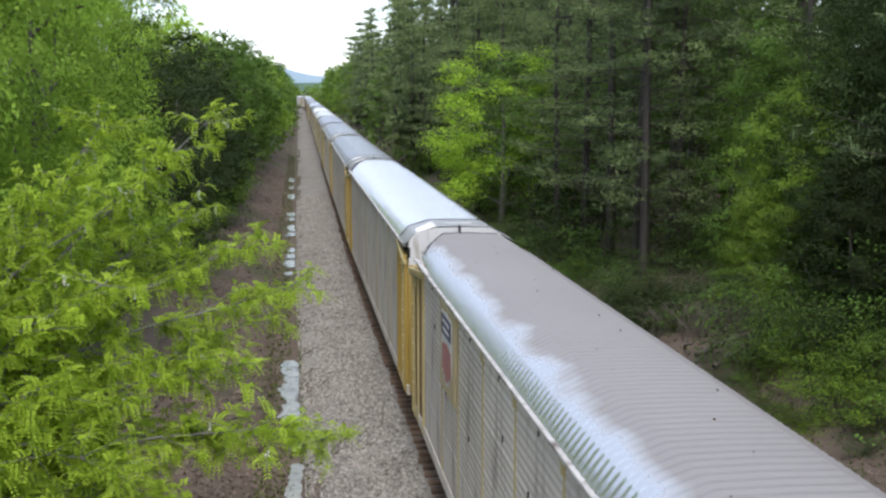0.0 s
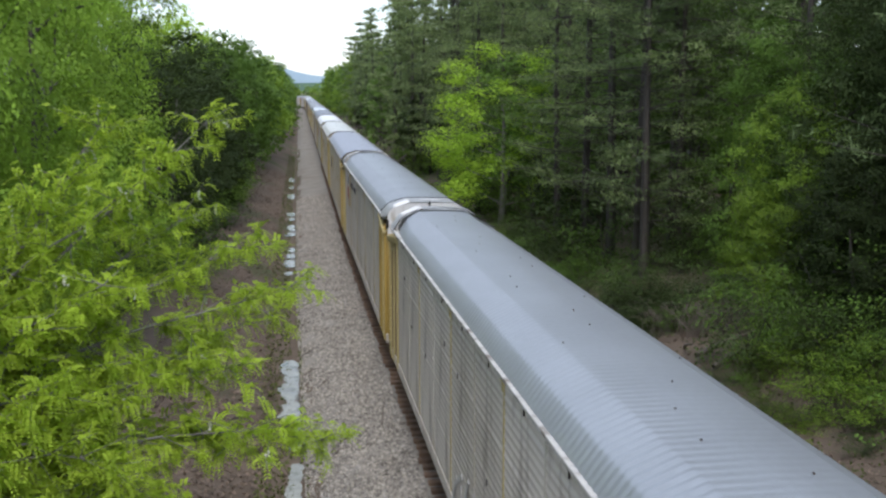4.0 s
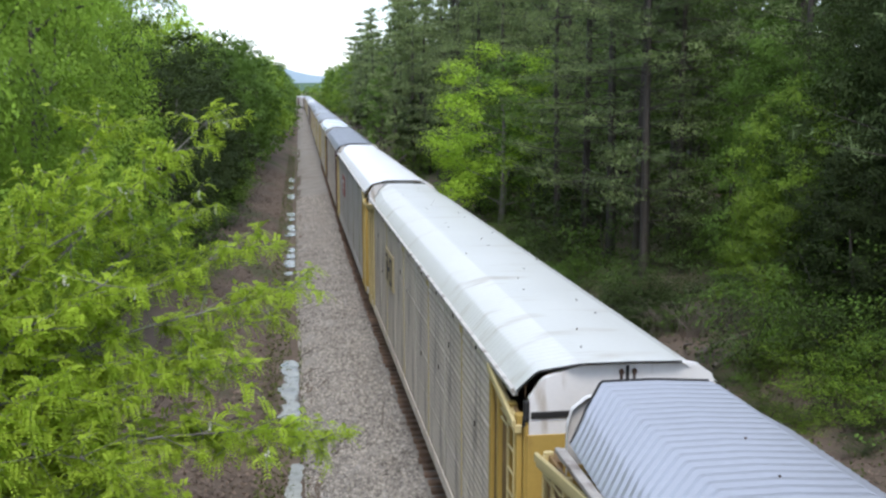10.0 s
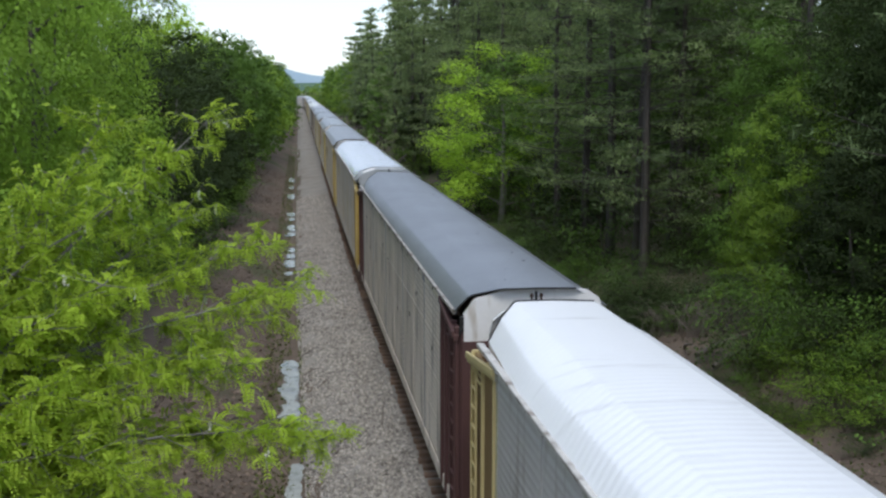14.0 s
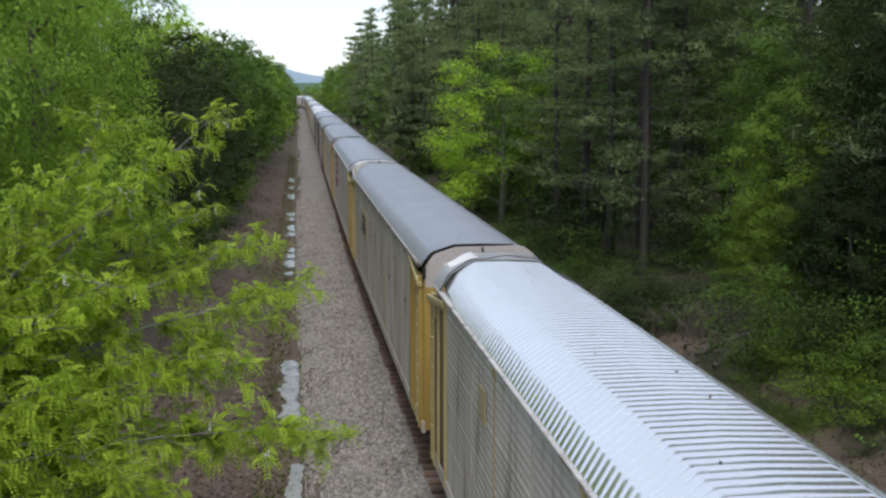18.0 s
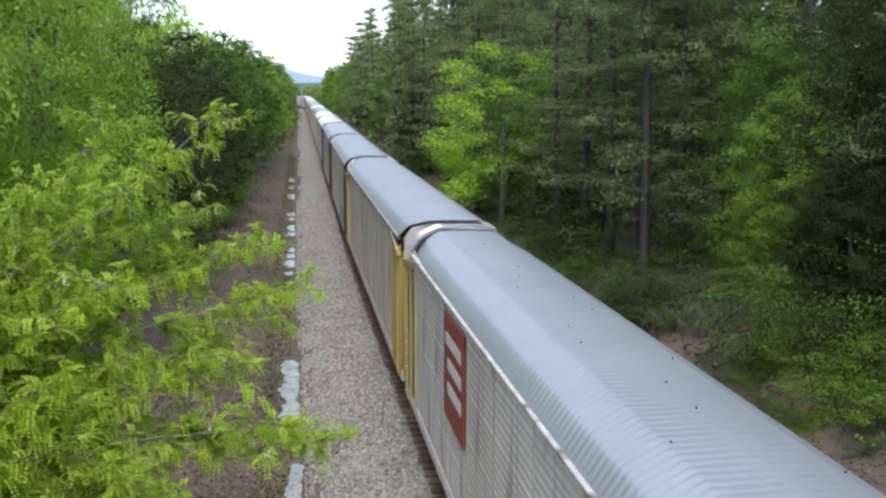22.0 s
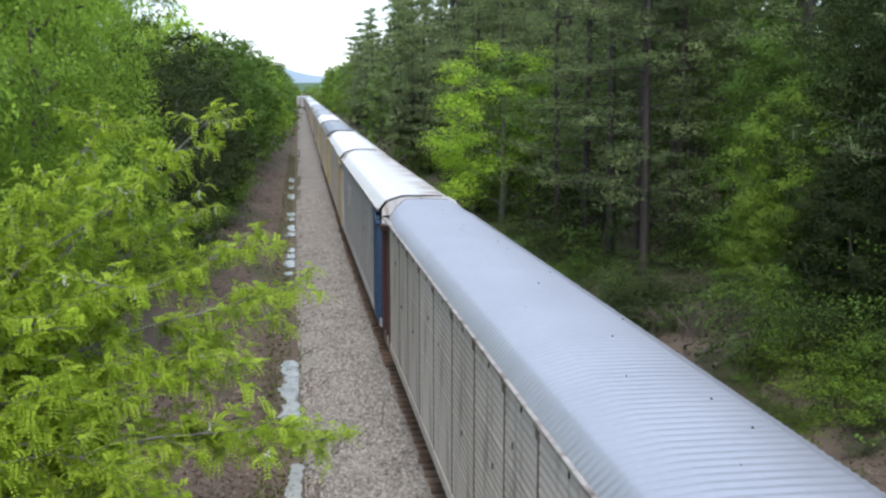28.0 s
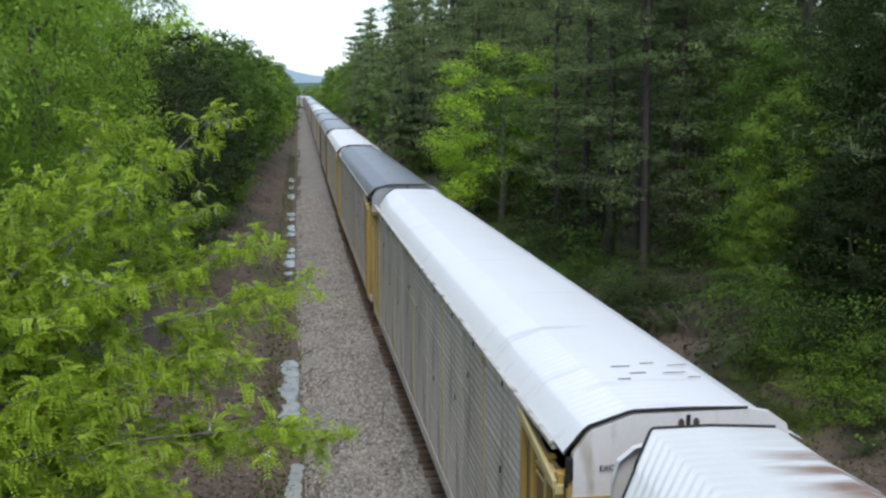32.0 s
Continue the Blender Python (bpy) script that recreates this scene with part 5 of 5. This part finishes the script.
def scatter(name, n, x_range, y_range, size, material, flat, lift, label, category, shape="stone", power=1.6):
    """Many small pieces on the ground, joined: stones of eight faces, or leaves and blades."""
    rng = np.random.default_rng(hash_seed(name))
    y = y_range[0] + (y_range[1] - y_range[0]) * rng.random(n) ** power
    x = rng.uniform(x_range[0], x_range[1], n)
    cx = np.array([line(v).x for v in y])
    z = np.array([bed_z(u, c, v) for u, c, v in zip(x, cx, y)]) + lift
    c = np.stack((x + cx, y, z), 1)
    s = size * rng.uniform(0.5, 1.5, n)
    if shape == "leaf":
        me = quads_mesh(name, leaf_quads(c, s, rng, flat, 1.5))
    else:
        ax = rng.normal(size=(n, 3))
        ax /= np.linalg.norm(ax, axis=1)[:, None]
        u = np.cross(ax, rng.normal(size=(n, 3)))
        u /= np.linalg.norm(u, axis=1)[:, None]
        w = np.cross(ax, u)
        k = s[:, None]
        pts = np.stack((c + ax * k * 0.6, c + u * k * rng.uniform(0.35, 0.6, (n, 1)), c + w * k * rng.uniform(0.3, 0.55, (n, 1)), c - u * k * rng.uniform(0.35, 0.6, (n, 1)), c - w * k * 0.4, c - ax * k * 0.5), 1).reshape(-1, 3)
        t = np.array([(0, 1, 2), (0, 2, 3), (0, 3, 4), (0, 4, 1), (5, 2, 1), (5, 3, 2), (5, 4, 3), (5, 1, 4)])
        me = grid_mesh(name, pts, (t[None] + (np.arange(n) * 6)[:, None, None]).reshape(-1, 3))
    return tagged(put(name, me, material), label, category, kind="stuff")


PX, PZ = [p[0] for p in prof], [p[1] for p in prof]


def bed_z(r, c, y):
    if -4.45 < r < 4.3:
        return float(np.interp(r, PX, PZ)) + line(y).z
    return ground_z(r + c, min(y, 455))


scatter("ballast_stones", 30000, (-4.5, -1.5), (18, 95), 0.10, M["stone"], 0, 0.0, "grey and tan crushed ballast stones", "ballast")
scatter("crib_stones", 5000, (-1.5, -0.9), (12, 70), 0.06, M["crib"], 0, -0.03, "brown-stained ballast between the ties", "ballast")
scatter("far_ballast_stones", 3000, (3.0, 4.6), (18, 60), 0.10, M["stone"], 0, 0.0, "grey crushed ballast stones", "ballast")
scatter("leaf_litter", 26000, (-9.5, -5.4), (18, 120), 0.075, M["litter"], 0.8, 0.02, "brown dead leaves on the bank", "leaf litter", "leaf")
scatter("wood_edge_weeds", 9000, (5.0, 12.5), (16, 110), 0.055, M["weed"], 0.25, 0.10, "low green weeds between the track and the wood", "weeds", "leaf")
scatter("right_leaf_litter", 14000, (4.2, 13.0), (18, 60), 0.06, M["litter"], 0.8, 0.02, "brown dead leaves beneath the wood", "leaf litter", "leaf")
scatter("ditch_weeds", 6500, (-5.75, -4.75), (20, 160), 0.07, M["grass"], 0.0, 0.03, "low green weeds along the ditch", "weeds", "leaf")
scatter("toe_weeds", 1200, (-4.55, -4.35), (20, 160), 0.07, M["grass"], 0.0, 0.03, "low green weeds at the ballast's foot", "weeds", "leaf")

# fallen wood and sticks
def fallen(name, pts, r, label, category="log"):
    segs = [(p, q, r * (1 - 0.5 * i / len(pts)), r * (1 - 0.5 * (i + 1) / len(pts))) for i, (p, q) in enumerate(zip(pts[:-1], pts[1:]))]
    tagged(put(name, tubes_mesh(name, segs, 7), M["deadwood"]), label, category)


def ground_run(x0, y0, x1, y1, lift, n=5, rise=0.0):
    out = []
    for i in range(n):
        u = i / (n - 1)
        x, y = x0 + (x1 - x0) * u, y0 + (y1 - y0) * u + 0.12 * math.sin(u * 5)
        out.append((x, y, bed_z(x - line(y).x, line(y).x, y) + lift + rise * u))
    return out


fallen("fallen_log", ground_run(13.3, 31.2, 15.9, 32.4, 0.36), 0.12, "bleached fallen log at the wood's edge")
fallen("fallen_log", ground_run(13.5, 30.3, 16.0, 31.5, 0.20), 0.10, "bleached fallen log at the wood's edge")
fallen("fallen_log", ground_run(13.7, 33.3, 13.4, 32.0, 0.06, 4, 0.5), 0.05, "broken dead branch leaning on a log")
fallen("fallen_log", ground_run(11.2, 118.0, 14.2, 121.0, 0.6, 5, 0.8), 0.16, "pale fallen trunk leaning from the wood")
brush_rng = np.random.default_rng(12)
for bx, by, tall in ((14.6, 34.3, 1.5), (15.6, 33.9, 1.2), (13.9, 35.6, 1.1)):
    twigs = []
    for i in range(70):
        p = np.array((brush_rng.normal() * 0.35, brush_rng.normal() * 0.35, 0.0))
        d = np.array((brush_rng.normal() * 0.55, brush_rng.normal() * 0.55, 1.0))
        q = p + d * tall * brush_rng.uniform(0.4, 0.8)
        twigs += [(p, q, 0.012, 0.008), (q, q + d * (0.3, 0.3, 0.1) + brush_rng.normal(size=3) * 0.2, 0.008, 0.004)]
    tagged(put("dead_bush", tubes_mesh("dead_bush", twigs, 4), M["deadwood"], None, (bx, by, ground_z(bx, by))), "tangle of dead grey-brown twigs at the wood's edge", "bush")
for x0, y0, x1, y1 in ((2.55, 28.6, 2.75, 30.6), (0.05, 33.4, 0.55, 36.2), (0.3, 35.8, 1.0, 36.0), (1.0, 27.2, 1.6, 28.3), (1.1, 27.0, 1.5, 27.4), (0.9, 33.6, 1.2, 34.4), (0.25, 38.4, 0.8, 38.9), (-1.9, 29.3, -1.5, 30.5)):
    fallen("stick", ground_run(x0, y0, x1, y1, 0.05), 0.022, "thin dead stick on the ballast", "stick")

# ---- distance ----
def ridge(name, pts, depth, material, label):
    v = []
    for x, y, z in pts:
        v += [(x, y, -30), (x, y, z), (x, y + depth, z * 0.6)]
    q = []
    for i in range(len(pts) - 1):
        a = i * 3
        q += [(a, a + 3, a + 4, a + 1), (a + 1, a + 4, a + 5, a + 2)]
    structure(name, grid_mesh(name, v, q, True), M[material], label)


def ridge_line(x0, x1, y, base, bumps, n=80):
    pts = []
    for i in range(n):
        x = x0 + (x1 - x0) * i / (n - 1)
        z = base + sum(h * math.exp(-((x - c) / w) ** 2) for c, w, h in bumps) + noise.noise((x * 0.006, y * 0.01, 0)) * 6
        pts.append((x, y, z))
    return pts


ridge("backdrop_mountain", ridge_line(-2500, 2500, 3600, 36, [(-160, 190, 72), (900, 500, 60), (-1500, 500, 60)]), 600, "far_hill", "distant mountain ridge with haze painted into its blue")
ridge("backdrop_hill", ridge_line(-1500, 1500, 1500, 8, [(-200, 250, 12), (300, 200, 16)]), 300, "near_hill", "wooded green hill beyond the railway's bend")


def motions():
    for k, car in TRAIN.items():
        rows = []
        for i in range(17):
            t = i * 2.0
            s = CAR_LENGTH * (k - cars_passed(t)) + {3: 0.25, 8: 0.3, 14: -0.6, 2: 0.1, 9: 0.1}.get(k, 0.0)
            a, b = line(s), line(s + CAR_BODY)
            d = b - a
            rows.append((t, Matrix.Translation(a) @ Euler((math.atan2(d.z, d.y), 0, -math.atan2(d.x, d.y))).to_matrix().to_4x4()))
        walk(car, rows)


motions()
